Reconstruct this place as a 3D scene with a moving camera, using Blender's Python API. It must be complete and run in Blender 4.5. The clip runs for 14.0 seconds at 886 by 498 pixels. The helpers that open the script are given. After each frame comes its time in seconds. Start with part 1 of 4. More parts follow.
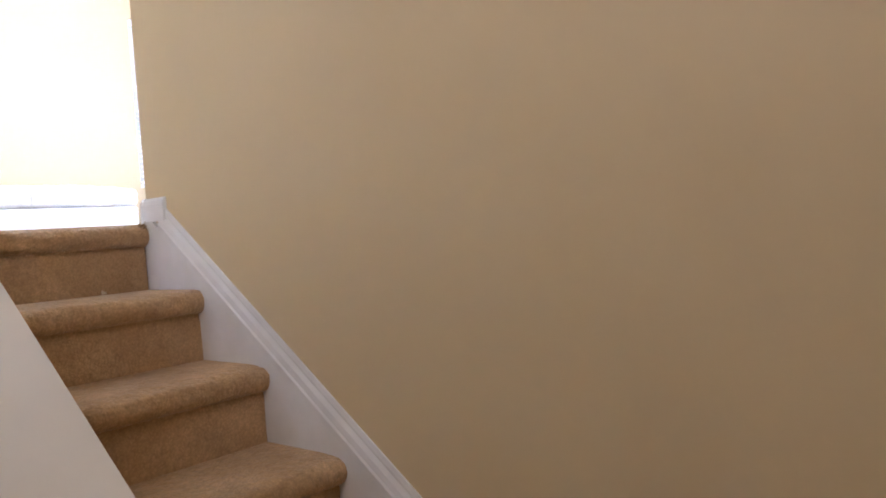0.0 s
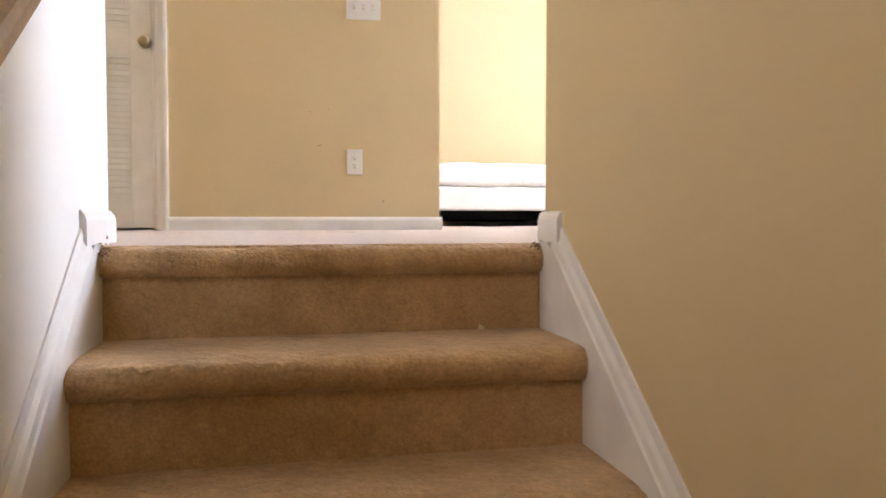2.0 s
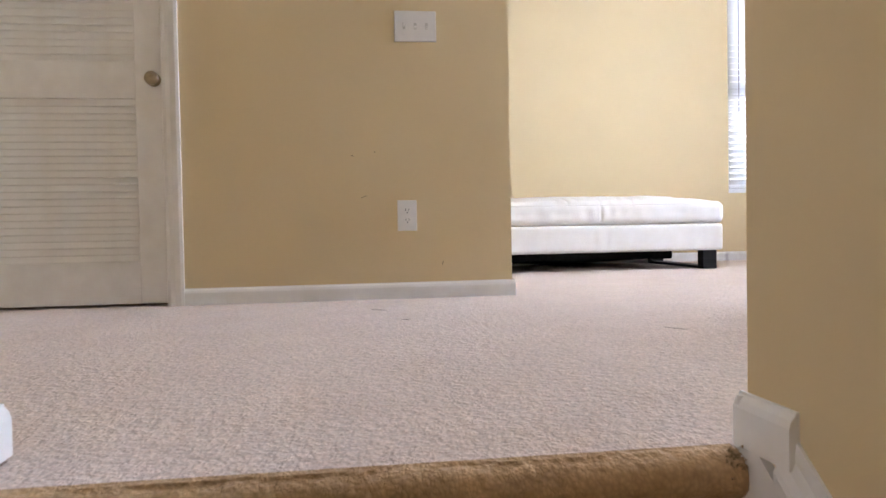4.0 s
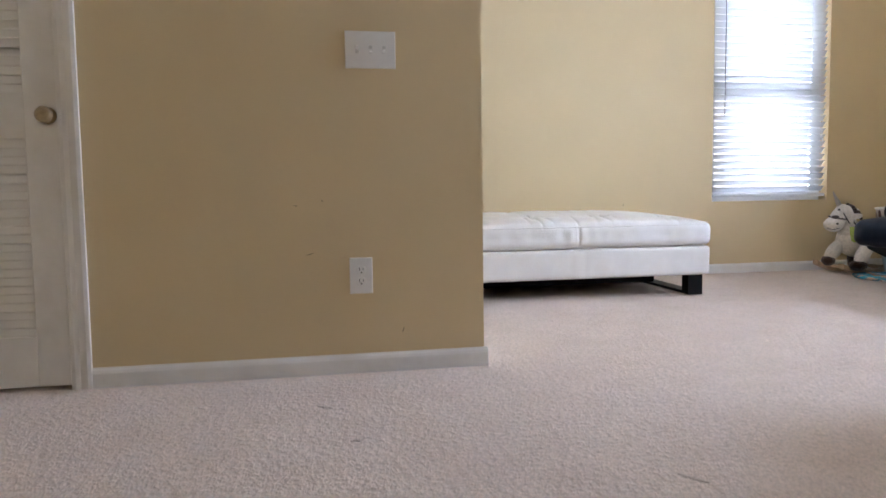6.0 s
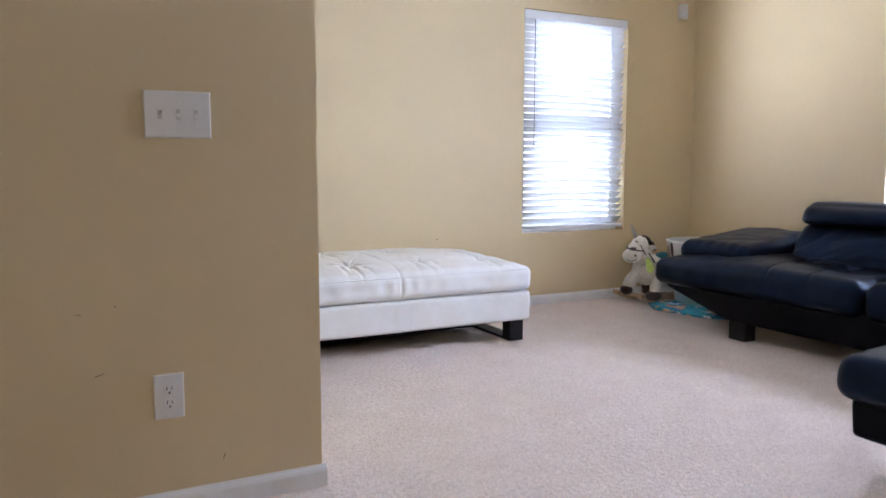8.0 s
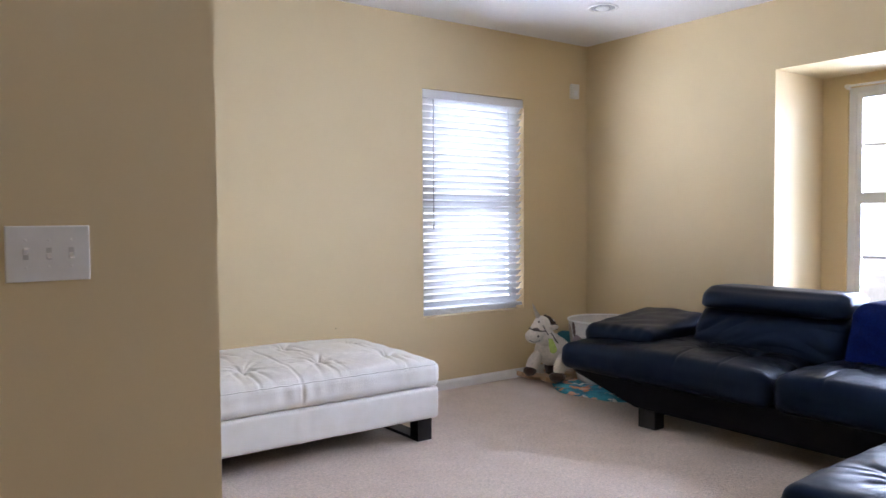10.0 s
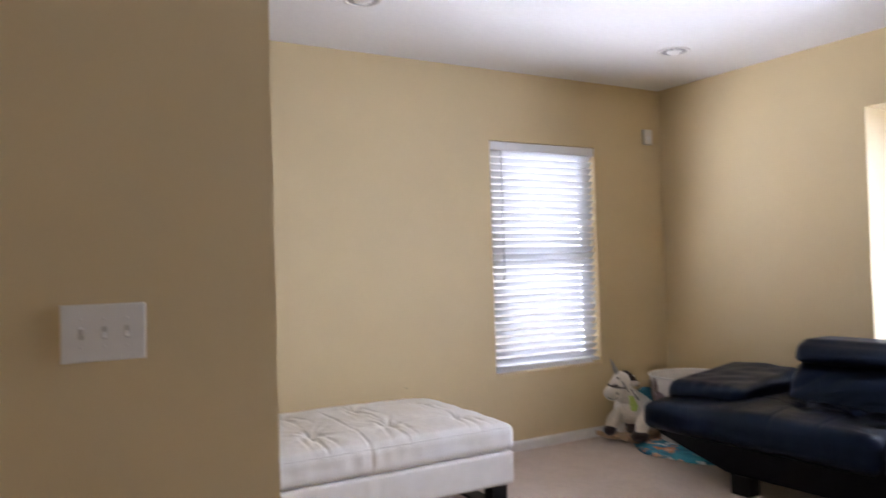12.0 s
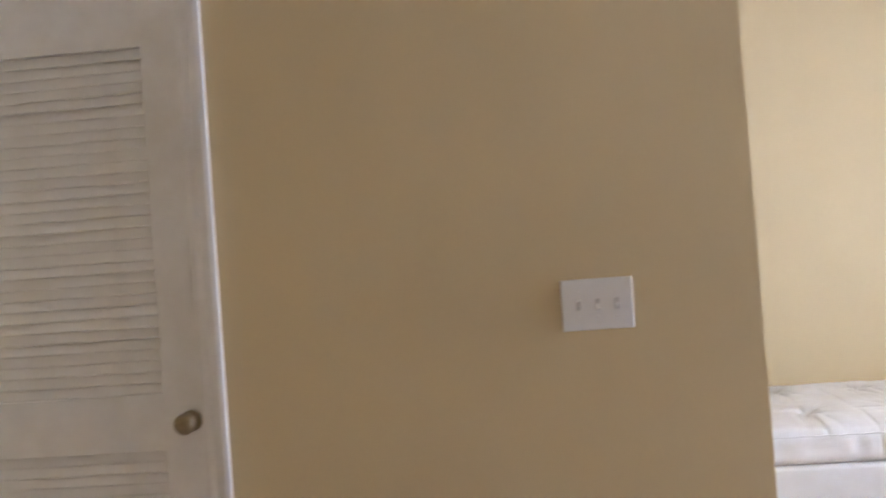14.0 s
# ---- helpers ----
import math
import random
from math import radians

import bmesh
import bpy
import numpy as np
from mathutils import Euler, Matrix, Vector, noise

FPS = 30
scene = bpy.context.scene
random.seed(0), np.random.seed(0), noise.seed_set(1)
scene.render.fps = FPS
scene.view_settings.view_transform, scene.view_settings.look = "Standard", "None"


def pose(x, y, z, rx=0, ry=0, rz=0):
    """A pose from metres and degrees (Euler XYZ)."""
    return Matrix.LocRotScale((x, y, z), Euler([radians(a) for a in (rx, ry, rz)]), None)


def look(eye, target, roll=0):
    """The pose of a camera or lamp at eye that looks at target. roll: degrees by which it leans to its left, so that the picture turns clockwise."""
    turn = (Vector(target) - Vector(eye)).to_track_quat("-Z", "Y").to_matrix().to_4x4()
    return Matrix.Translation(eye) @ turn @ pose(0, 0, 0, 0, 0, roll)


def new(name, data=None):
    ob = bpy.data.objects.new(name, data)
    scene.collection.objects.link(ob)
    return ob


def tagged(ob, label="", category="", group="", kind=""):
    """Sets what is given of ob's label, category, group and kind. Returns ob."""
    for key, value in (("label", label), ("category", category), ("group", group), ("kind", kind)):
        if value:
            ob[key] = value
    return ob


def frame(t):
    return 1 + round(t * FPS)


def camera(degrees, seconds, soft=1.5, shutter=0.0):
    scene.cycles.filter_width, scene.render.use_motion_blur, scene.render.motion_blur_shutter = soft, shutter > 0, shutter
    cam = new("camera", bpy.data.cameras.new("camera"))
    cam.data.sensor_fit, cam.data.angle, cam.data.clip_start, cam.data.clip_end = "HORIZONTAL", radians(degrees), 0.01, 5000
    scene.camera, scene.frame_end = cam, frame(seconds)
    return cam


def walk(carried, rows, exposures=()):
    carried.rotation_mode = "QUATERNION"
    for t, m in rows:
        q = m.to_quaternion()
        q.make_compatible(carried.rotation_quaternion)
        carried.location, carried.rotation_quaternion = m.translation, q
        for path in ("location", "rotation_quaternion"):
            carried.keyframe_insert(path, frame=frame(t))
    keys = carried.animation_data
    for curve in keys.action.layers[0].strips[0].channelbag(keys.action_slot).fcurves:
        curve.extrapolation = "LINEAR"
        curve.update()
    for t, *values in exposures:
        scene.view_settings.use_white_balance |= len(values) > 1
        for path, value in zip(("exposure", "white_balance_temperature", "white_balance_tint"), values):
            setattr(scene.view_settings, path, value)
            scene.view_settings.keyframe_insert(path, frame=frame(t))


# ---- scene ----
cam = camera(60.6, 14.0, soft=1.5, shutter=0.35)
PATH = [
    (0, (-1.127, -2.037, -0.081), (0.405, -0.752, -0.13), -4.2),
    (0.5, (-1.027, -2.045, -0.094), (0.343, -0.592, -0.209), -2.9),
    (1, (-0.845, -1.995, 0.04), (0.161, -0.278, -0.163), -2.3),
    (1.5, (-0.67, -1.811, 0.025), (0.047, 0.05, -0.13), -1.0),
    (2, (-0.568, -1.59, 0.053), (-0.149, 0.364, -0.025), -0.0),
    (2.2, (-0.548, -1.518, 0.047), (-0.185, 0.447, -0.036), -0.4),
    (2.5, (-0.532, -1.381, 0.07), (-0.198, 0.589, -0.014), -1.2),
    (3, (-0.533, -1.126, 0.179), (-0.222, 0.85, 0.143), -1.2),
    (3.5, (-0.524, -1.017, 0.217), (-0.234, 0.961, 0.176), -1.1),
    (3.7, (-0.513, -0.955, 0.245), (-0.236, 1.026, 0.202), -1.1),
    (5.8, (-0.442, -0.446, 0.583), (-0.046, 1.506, 0.398), -1.0),
    (6, (-0.415, -0.389, 0.642), (-0.04, 1.568, 0.479), -0.8),
    (6.5, (-0.424, -0.294, 0.712), (0.044, 1.644, 0.549), -1.0),
    (7, (-0.495, -0.132, 0.81), (0.211, 1.73, 0.629), -1.8),
    (7.5, (-0.513, -0.063, 0.869), (0.34, 1.732, 0.644), -1.0),
    (8, (-0.474, 0.071, 0.965), (0.444, 1.836, 0.755), 0.1),
    (8.5, (-0.442, 0.124, 1.067), (0.48, 1.892, 0.908), 0.2),
    (9, (-0.452, 0.196, 1.08), (0.546, 1.925, 0.955), 0.0),
    (9.2, (-0.472, 0.231, 1.104), (0.565, 1.938, 1.003), -0.2),
    (11.3, (-0.398, 0.4, 1.212), (0.906, 1.913, 1.116), -0.1),
    (11.5, (-0.394, 0.392, 1.206), (0.873, 1.938, 1.13), -0.4),
    (11.7, (-0.378, 0.403, 1.212), (0.822, 2.003, 1.174), -0.6),
    (12, (-0.368, 0.428, 1.228), (0.66, 2.143, 1.277), -1.7),
    (12.5, (-0.355, 0.403, 1.24), (0.361, 2.264, 1.39), -3.1),
    (13, (-0.358, 0.396, 1.243), (0.04, 2.347, 1.424), -4.2),
    (13.5, (-0.357, 0.396, 1.242), (-0.192, 2.384, 1.379), -4.3),
    (14, (-0.386, 0.373, 1.242), (-0.528, 2.368, 1.271), -4.2),
]
EXPOSURES = [(0, 0.68, 5700, 20), (0.5, 0.76, 5850, 20), (1.0, 0.72, 6300, 19), (1.5, 0.65, 6850, 19), (2.5, 0.18, 7150, 19), (3.1, -0.06, 6750, 18), (3.7, -0.08, 6550, 18), (5.8, -0.68, 6300, 16), (7.5, -0.66, 5950, 18), (9.0, -0.80, 6150, 19), (11.5, -1.10, 6500, 20), (12.0, -1.12, 6750, 21), (12.5, -1.10, 6750, 21), (13.5, -0.83, 7100, 22), (14, -0.53, 6500, 20)]
walk(cam, [(t, look(eye, target, roll)) for t, eye, target, roll in PATH], EXPOSURES)

# ---- world, sun, window light, stairwell fill ----
world = bpy.data.worlds.new("world")
scene.world = world
world.use_nodes = True
_n = world.node_tree.nodes
_sky = _n.new("ShaderNodeTexSky")
_sky.sky_type = "NISHITA"
_sky.sun_disc = False
_sky.sun_elevation = radians(52)
_sky.sun_rotation = radians(205)
world.node_tree.links.new(_sky.outputs[0], _n["Background"].inputs[0])
_n["Background"].inputs[1].default_value = 0.15

sun = new("sun", bpy.data.lights.new("sun", "SUN"))
sun.data.energy, sun.data.angle, sun.data.color = 5.0, radians(0.5), (1.0, 0.95, 0.87)
sun.matrix_world = look((-3, -8, 14), (0, 0, 0))


def window_light(name, eye, target, sx, sy, watts, color, spread=180):
    data = bpy.data.lights.new(name, "AREA")
    data.shape, data.size, data.size_y, data.energy, data.color = "RECTANGLE", sx, sy, watts, color
    data.spread = radians(spread)
    ob = new(name, data)
    ob.matrix_world = look(eye, target)
    return ob


window_light("bay_window_light", (4.84, 2.07, 1.18), (0.0, 2.07, 1.05), 1.9, 2.0, 800, (0.66, 0.79, 1.0), 140)
window_light("far_window_light", (2.91, 4.80, 1.30), (2.91, 0.0, 1.2), 1.2, 1.8, 450, (0.74, 0.84, 1.0))
# Fill lamp for the stairwell, behind an added window that is never seen.
window_light("stairwell_fill_light", (-2.22, -1.75, 1.55), (-0.1, -0.9, -0.4), 1.2, 1.2, 16.0, (1.0, 0.92, 0.83))


# ---- materials ----
def material(name, color, rough=0.6, metal=0.0, noise_scale=0.0, vary=0.0, bump=0.0, bump_scale=200.0, coarse=0.0, coarse_scale=3.0,
             spec=0.5, sheen=0.0, tint=None, vary_object=0.0):
    m = bpy.data.materials.new(name)
    m.use_nodes = True
    nt = m.node_tree
    b = nt.nodes["Principled BSDF"]
    b.inputs["Roughness"].default_value = rough
    b.inputs["Metallic"].default_value = metal
    b.inputs["Specular IOR Level"].default_value = spec
    if sheen:
        b.inputs["Sheen Weight"].default_value = sheen
    tc = nt.nodes.new("ShaderNodeTexCoord")
    col = nt.nodes.new("ShaderNodeRGB")
    col.outputs[0].default_value = (*color, 1)
    out = col.outputs[0]

    def mixed(out, fac_socket, lo, hi):
        mr = nt.nodes.new("ShaderNodeMapRange")
        mr.inputs["From Min"].default_value, mr.inputs["From Max"].default_value = 0.3, 0.7
        mr.inputs["To Min"].default_value, mr.inputs["To Max"].default_value = lo, hi
        nt.links.new(fac_socket, mr.inputs["Value"])
        mul = nt.nodes.new("ShaderNodeVectorMath")
        mul.operation = "SCALE"
        nt.links.new(out, mul.inputs[0])
        nt.links.new(mr.outputs[0], mul.inputs["Scale"])
        return mul.outputs[0]

    def tex(scale, detail=4.0):
        n = nt.nodes.new("ShaderNodeTexNoise")
        n.inputs["Scale"].default_value, n.inputs["Detail"].default_value = scale, detail
        nt.links.new(tc.outputs["Object"], n.inputs["Vector"])
        return n

    if vary:
        out = mixed(out, tex(noise_scale).outputs[0], 1 - vary, 1 + vary)
    if coarse:
        out = mixed(out, tex(coarse_scale, 3.0).outputs[0], 1 - coarse, 1 + coarse)
    if tint:
        mx = nt.nodes.new("ShaderNodeMix")
        mx.data_type = "RGBA"
        mr = nt.nodes.new("ShaderNodeMapRange")
        mr.inputs["From Min"].default_value, mr.inputs["From Max"].default_value = 0.45, 0.75
        nt.links.new(tex(tint[1]).outputs[0], mr.inputs["Value"])
        nt.links.new(mr.outputs[0], mx.inputs["Factor"])
        nt.links.new(out, mx.inputs["A"])
        mx.inputs["B"].default_value = (*tint[0], 1)
        out = mx.outputs["Result"]
    if vary_object:
        oi = nt.nodes.new("ShaderNodeObjectInfo")
        mr = nt.nodes.new("ShaderNodeMapRange")
        mr.inputs["To Min"].default_value, mr.inputs["To Max"].default_value = 1 - vary_object, 1 + vary_object
        nt.links.new(oi.outputs["Random"], mr.inputs["Value"])
        mul = nt.nodes.new("ShaderNodeVectorMath")
        mul.operation = "SCALE"
        nt.links.new(out, mul.inputs[0])
        nt.links.new(mr.outputs[0], mul.inputs["Scale"])
        out = mul.outputs[0]
    nt.links.new(out, b.inputs["Base Color"])
    if bump:
        bp = nt.nodes.new("ShaderNodeBump")
        bp.inputs["Strength"].default_value = bump
        bp.inputs["Distance"].default_value = 0.01
        nt.links.new(tex(bump_scale, 5.0).outputs[0], bp.inputs["Height"])
        nt.links.new(bp.outputs[0], b.inputs["Normal"])
    return m


def carpet_material(name, color, worn, blotch=0.06, blotch_scale=7.0, relief=0.55, tufts=165.0, gap_shade=0.80):
    """Cut-pile carpet: tufts a few millimetres wide with gaps between, shaded in the colour, clumps, brushed patches,
    and dirt where feet tread.
    """
    m = material(name, color, rough=0.95, noise_scale=60, vary=0.10, coarse=blotch, coarse_scale=blotch_scale, spec=0.08, sheen=0.2, tint=(worn, 5.0))
    nt = m.node_tree
    b = nt.nodes["Principled BSDF"]
    base = b.inputs["Base Color"].links[0].from_socket
    tc = nt.nodes.new("ShaderNodeTexCoord")
    wob = nt.nodes.new("ShaderNodeTexNoise")
    wob.inputs["Scale"].default_value = 55.0
    nt.links.new(tc.outputs["Object"], wob.inputs["Vector"])
    add = nt.nodes.new("ShaderNodeVectorMath")
    add.operation = "MULTIPLY_ADD"
    add.inputs[1].default_value = (0.012, 0.012, 0.012)
    nt.links.new(wob.outputs["Color"], add.inputs[0])
    nt.links.new(tc.outputs["Object"], add.inputs[2])
    tuft = nt.nodes.new("ShaderNodeTexVoronoi")
    tuft.inputs["Scale"].default_value = tufts
    nt.links.new(add.outputs[0], tuft.inputs["Vector"])
    # Pits between tufts get their shade from this darker colour.
    mr = nt.nodes.new("ShaderNodeMapRange")
    mr.inputs["From Min"].default_value, mr.inputs["From Max"].default_value = 0.15, 0.85
    mr.inputs["To Min"].default_value, mr.inputs["To Max"].default_value = 1.09, gap_shade
    nt.links.new(tuft.outputs["Distance"], mr.inputs["Value"])
    mul = nt.nodes.new("ShaderNodeVectorMath")
    mul.operation = "SCALE"
    nt.links.new(base, mul.inputs[0])
    nt.links.new(mr.outputs[0], mul.inputs["Scale"])
    nt.links.new(mul.outputs[0], b.inputs["Base Color"])
    clump = nt.nodes.new("ShaderNodeTexNoise")
    clump.inputs["Scale"].default_value, clump.inputs["Detail"].default_value = 48.0, 3.0
    nt.links.new(tc.outputs["Object"], clump.inputs["Vector"])
    hs = nt.nodes.new("ShaderNodeMath")
    hs.operation = "MULTIPLY_ADD"
    hs.inputs[1].default_value = 1.6
    nt.links.new(clump.outputs[0], hs.inputs[0])
    nt.links.new(mr.outputs[0], hs.inputs[2])
    bp = nt.nodes.new("ShaderNodeBump")
    bp.inputs["Strength"].default_value = relief
    bp.inputs["Distance"].default_value = 0.006
    nt.links.new(hs.outputs[0], bp.inputs["Height"])
    nt.links.new(bp.outputs[0], b.inputs["Normal"])
    return m


M_wall = material("beige_wall_paint", (0.67, 0.53, 0.31), rough=0.62, noise_scale=2.2, vary=0.025, bump=0.05, bump_scale=330, coarse=0.02, coarse_scale=0.9, spec=0.35)
M_ceiling = material("white_ceiling_paint", (0.87, 0.86, 0.84), rough=0.9, noise_scale=40, vary=0.02, bump=0.15, bump_scale=120, spec=0.2)
M_trim = material("white_semigloss_trim_paint", (0.84, 0.83, 0.81), rough=0.35, noise_scale=18, vary=0.03, bump=0.03, bump_scale=60, tint=((0.77, 0.745, 0.70), 6.0))
M_kneewall = material("white_wall_paint", (0.80, 0.79, 0.76), rough=0.55, noise_scale=6, vary=0.02, bump=0.05, bump_scale=330)
M_carpet = carpet_material("beige_carpet", (0.72, 0.595, 0.51), (0.68, 0.55, 0.46), 0.035, relief=0.7, tufts=150.0, gap_shade=0.80)
# Same carpet as the floor, with dim warm stairwell light put into its colour.
M_shaded_carpet = carpet_material("worn_stair_carpet_shaded", (0.58, 0.39, 0.21), (0.47, 0.30, 0.15), 0.13, 11.0, 0.7, tufts=165.0, gap_shade=0.87)
M_plastic = material("white_plastic", (0.80, 0.78, 0.74), rough=0.35, noise_scale=30, vary=0.02)
M_slot = material("dark_slot", (0.03, 0.028, 0.025), rough=0.6, noise_scale=30, vary=0.1)
# Greyer than the plate: shadow round each toggle is put into this colour.
M_toggle_slot = material("shadowed_plastic", (0.58, 0.56, 0.52), rough=0.6, noise_scale=30, vary=0.1)
M_strap_grey = material("smoky_plastic", (0.22, 0.22, 0.23), rough=0.3, noise_scale=30, vary=0.1)
M_brass = material("worn_brass", (0.30, 0.24, 0.16), rough=0.32, metal=1.0, noise_scale=60, vary=0.2)
M_vinyl = material("white_vinyl_frame", (0.82, 0.83, 0.85), rough=0.4, noise_scale=14, vary=0.03)
M_white_leather = material("white_leather", (0.90, 0.89, 0.865), rough=0.42, noise_scale=9, vary=0.04, bump=0.12, bump_scale=240, tint=((0.86, 0.83, 0.77), 5.0))
M_black_wood = material("black_stained_wood", (0.010, 0.009, 0.009), rough=0.45, noise_scale=30, vary=0.3, spec=0.25)
M_under_shade = material("black_under_shade", (0.012, 0.012, 0.013), rough=0.95, noise_scale=60, vary=0.3, spec=0.05)
M_black_leather = material("black_leather", (0.004, 0.006, 0.013), rough=0.37, noise_scale=12, vary=0.2, bump=0.08, bump_scale=220, spec=0.22)
# Blue of the sky's reflection is put into the leather's specular tint.
M_black_leather.node_tree.nodes["Principled BSDF"].inputs["Specular Tint"].default_value = (0.25, 0.50, 1.0, 1)
# Duller, darker black for the sofa bases: their shade is put into it.
M_shaded_leather = material("black_leather_shaded", (0.003, 0.003, 0.005), rough=0.55, noise_scale=12, vary=0.2, bump=0.08, bump_scale=220, spec=0.08)
M_navy = material("navy_velour", (0.003, 0.010, 0.068), rough=0.9, noise_scale=90, vary=0.3, bump=0.35, bump_scale=180, spec=0.05, coarse=0.2, coarse_scale=5)
M_scuff = material("grey_scuff_mark", (0.28, 0.21, 0.13), rough=0.7, noise_scale=80, vary=0.3)
M_ground = material("pale_concrete_ground", (0.58, 0.57, 0.54), rough=0.9, noise_scale=0.4, vary=0.15, coarse=0.1, coarse_scale=0.05)

M_blind = bpy.data.materials.new("white_blind_slat")
M_blind.use_nodes = True
_nt = M_blind.node_tree
_b = _nt.nodes["Principled BSDF"]
_b.inputs["Base Color"].default_value = (0.86, 0.87, 0.88, 1)
_b.inputs["Roughness"].default_value = 0.4
_tr = _nt.nodes.new("ShaderNodeBsdfTranslucent")
_tr.inputs[0].default_value = (0.85, 0.90, 0.95, 1)
_mx = _nt.nodes.new("ShaderNodeMixShader")
_mx.inputs[0].default_value = 0.22
_nt.links.new(_b.outputs[0], _mx.inputs[1])
_nt.links.new(_tr.outputs[0], _mx.inputs[2])
_nt.links.new(_mx.outputs[0], _nt.nodes["Material Output"].inputs[0])

M_glass = bpy.data.materials.new("window_glass")
M_glass.use_nodes = True
_nt = M_glass.node_tree
_nt.nodes.remove(_nt.nodes["Principled BSDF"])
_g = _nt.nodes.new("ShaderNodeBsdfGlossy")
_g.inputs["Roughness"].default_value = 0.02
_t = _nt.nodes.new("ShaderNodeBsdfTransparent")
_f = _nt.nodes.new("ShaderNodeFresnel")
_mx = _nt.nodes.new("ShaderNodeMixShader")
_nt.links.new(_f.outputs[0], _mx.inputs[0])
_nt.links.new(_t.outputs[0], _mx.inputs[1])
_nt.links.new(_g.outputs[0], _mx.inputs[2])
_nt.links.new(_mx.outputs[0], _nt.nodes["Material Output"].inputs[0])


# ---- mesh helpers ----
def box(bm, x0, x1, y0, y1, z0, z1):
    vs = [bm.verts.new((x, y, z)) for z in (z0, z1) for y in (y0, y1) for x in (x0, x1)]
    for f in ((0, 2, 3, 1), (4, 5, 7, 6), (0, 1, 5, 4), (2, 6, 7, 3), (0, 4, 6, 2), (1, 3, 7, 5)):
        bm.faces.new([vs[i] for i in f])
    return bm


def prism(bm, outline, axis, a, b):
    """Extrude a closed outline of (u, v) along an axis from a to b. For x: (u, v) = (y, z); y: (x, z); z: (x, y)."""
    def place(u, v, w):
        return {"x": (w, u, v), "y": (u, w, v), "z": (u, v, w)}[axis]
    va = [bm.verts.new(place(u, v, a)) for u, v in outline]
    vb = [bm.verts.new(place(u, v, b)) for u, v in outline]
    n = len(outline)
    for i in range(n):
        bm.faces.new((va[i], va[(i + 1) % n], vb[(i + 1) % n], vb[i]))
    bm.faces.new(va[::-1])
    bm.faces.new(vb)
    bmesh.ops.recalc_face_normals(bm, faces=bm.faces)
    return bm


def lathe(bm, profile, cx=0.0, cy=0.0, steps=24, lean=(0.0, 0.0)):
    """Turn (radius, z) pairs round the upright axis."""
    rings = []
    for r, z in profile:
        rings.append([bm.verts.new((cx + lean[0] * z + r * math.cos(2 * math.pi * i / steps), cy + lean[1] * z + r * math.sin(2 * math.pi * i / steps), z)) for i in range(steps)])
    for a, b in zip(rings, rings[1:]):
        for i in range(steps):
            bm.faces.new((a[i], a[(i + 1) % steps], b[(i + 1) % steps], b[i]))
    bm.faces.new(rings[0][::-1])
    bm.faces.new(rings[-1])
    bmesh.ops.recalc_face_normals(bm, faces=bm.faces)
    return bm


def bevelled(bm, width, segments=2):
    bmesh.ops.bevel(bm, geom=bm.edges[:], offset=width, segments=segments, profile=0.5, affect="EDGES", clamp_overlap=True)
    return bm


def mesh_object(name, bm, mat, smooth=False):
    data = bpy.data.meshes.new(name)
    if smooth:
        for f in bm.faces:
            f.smooth = True
    bm.to_mesh(data)
    bm.free()
    data.materials.append(mat)
    return new(name, data)


def part(name, bm, mat, parent, label="", smooth=False):
    ob = mesh_object(name, bm, mat, smooth)
    ob.parent = parent
    if label:
        ob["label"] = label
    return ob


def structure(name, bm, mat, label, category, smooth=False):
    return tagged(mesh_object(name, bm, mat, smooth), label, category, kind="structure")


def thing(name, at, label, category, group="", turn=0.0):
    ob = new(name)
    ob.matrix_basis = pose(*at, 0, 0, turn)
    return tagged(ob, label, category, group)


B = bmesh.new

# ---- sizes of the place ----
RISE, RUN, STEPS = 0.19, 0.255, 7
STAIR_L, STAIR_R = -0.917, 0.0
LANDING = -RISE * STEPS
CEIL = 2.53
FAR_Y, EAST_X = 4.528, 4.057
WEST_X, SOUTH_Y = -2.60, -2.40
CLOSET_Y, CLOSET_X = 2.23, 0.232
ALC_N, ALC_S, ALC_TOP, ALC_X, SEAT_Z = 2.945, 1.19, 2.10, 4.645, 0.46
WX0, WX1, WZ0, WZ1 = 2.470, 3.382, 0.511, 2.058

# ---- ground outside ----
bm = B()
box(bm, -400, 400, -400, 400, -1.85, -1.65)
structure("ground", bm, M_ground, "pale sunlit ground outside the windows", "ground")

# ---- floors ----
bm = B()
box(bm, WEST_X, EAST_X, 0.285, FAR_Y, -0.25, 0)
box(bm, WEST_X, STAIR_L, 0.16, 0.285, -0.25, 0)
box(bm, STAIR_L, STAIR_R, 0.046, 0.285, -0.25, 0)
box(bm, STAIR_R, 0.127, 0.023, 0.285, -0.25, 0)
box(bm, 0.127, EAST_X, SOUTH_Y, 0.285, -0.25, 0)
structure("floor", bm, M_carpet, "beige cut-pile carpet covering the upper floor", "floor")
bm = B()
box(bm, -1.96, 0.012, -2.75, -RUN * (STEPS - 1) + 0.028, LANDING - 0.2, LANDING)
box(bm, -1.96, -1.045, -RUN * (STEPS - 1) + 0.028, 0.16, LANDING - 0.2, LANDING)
structure("floor_landing", bm, M_shaded_carpet, "worn beige carpet on the stair landing below, shade in its colour", "floor")

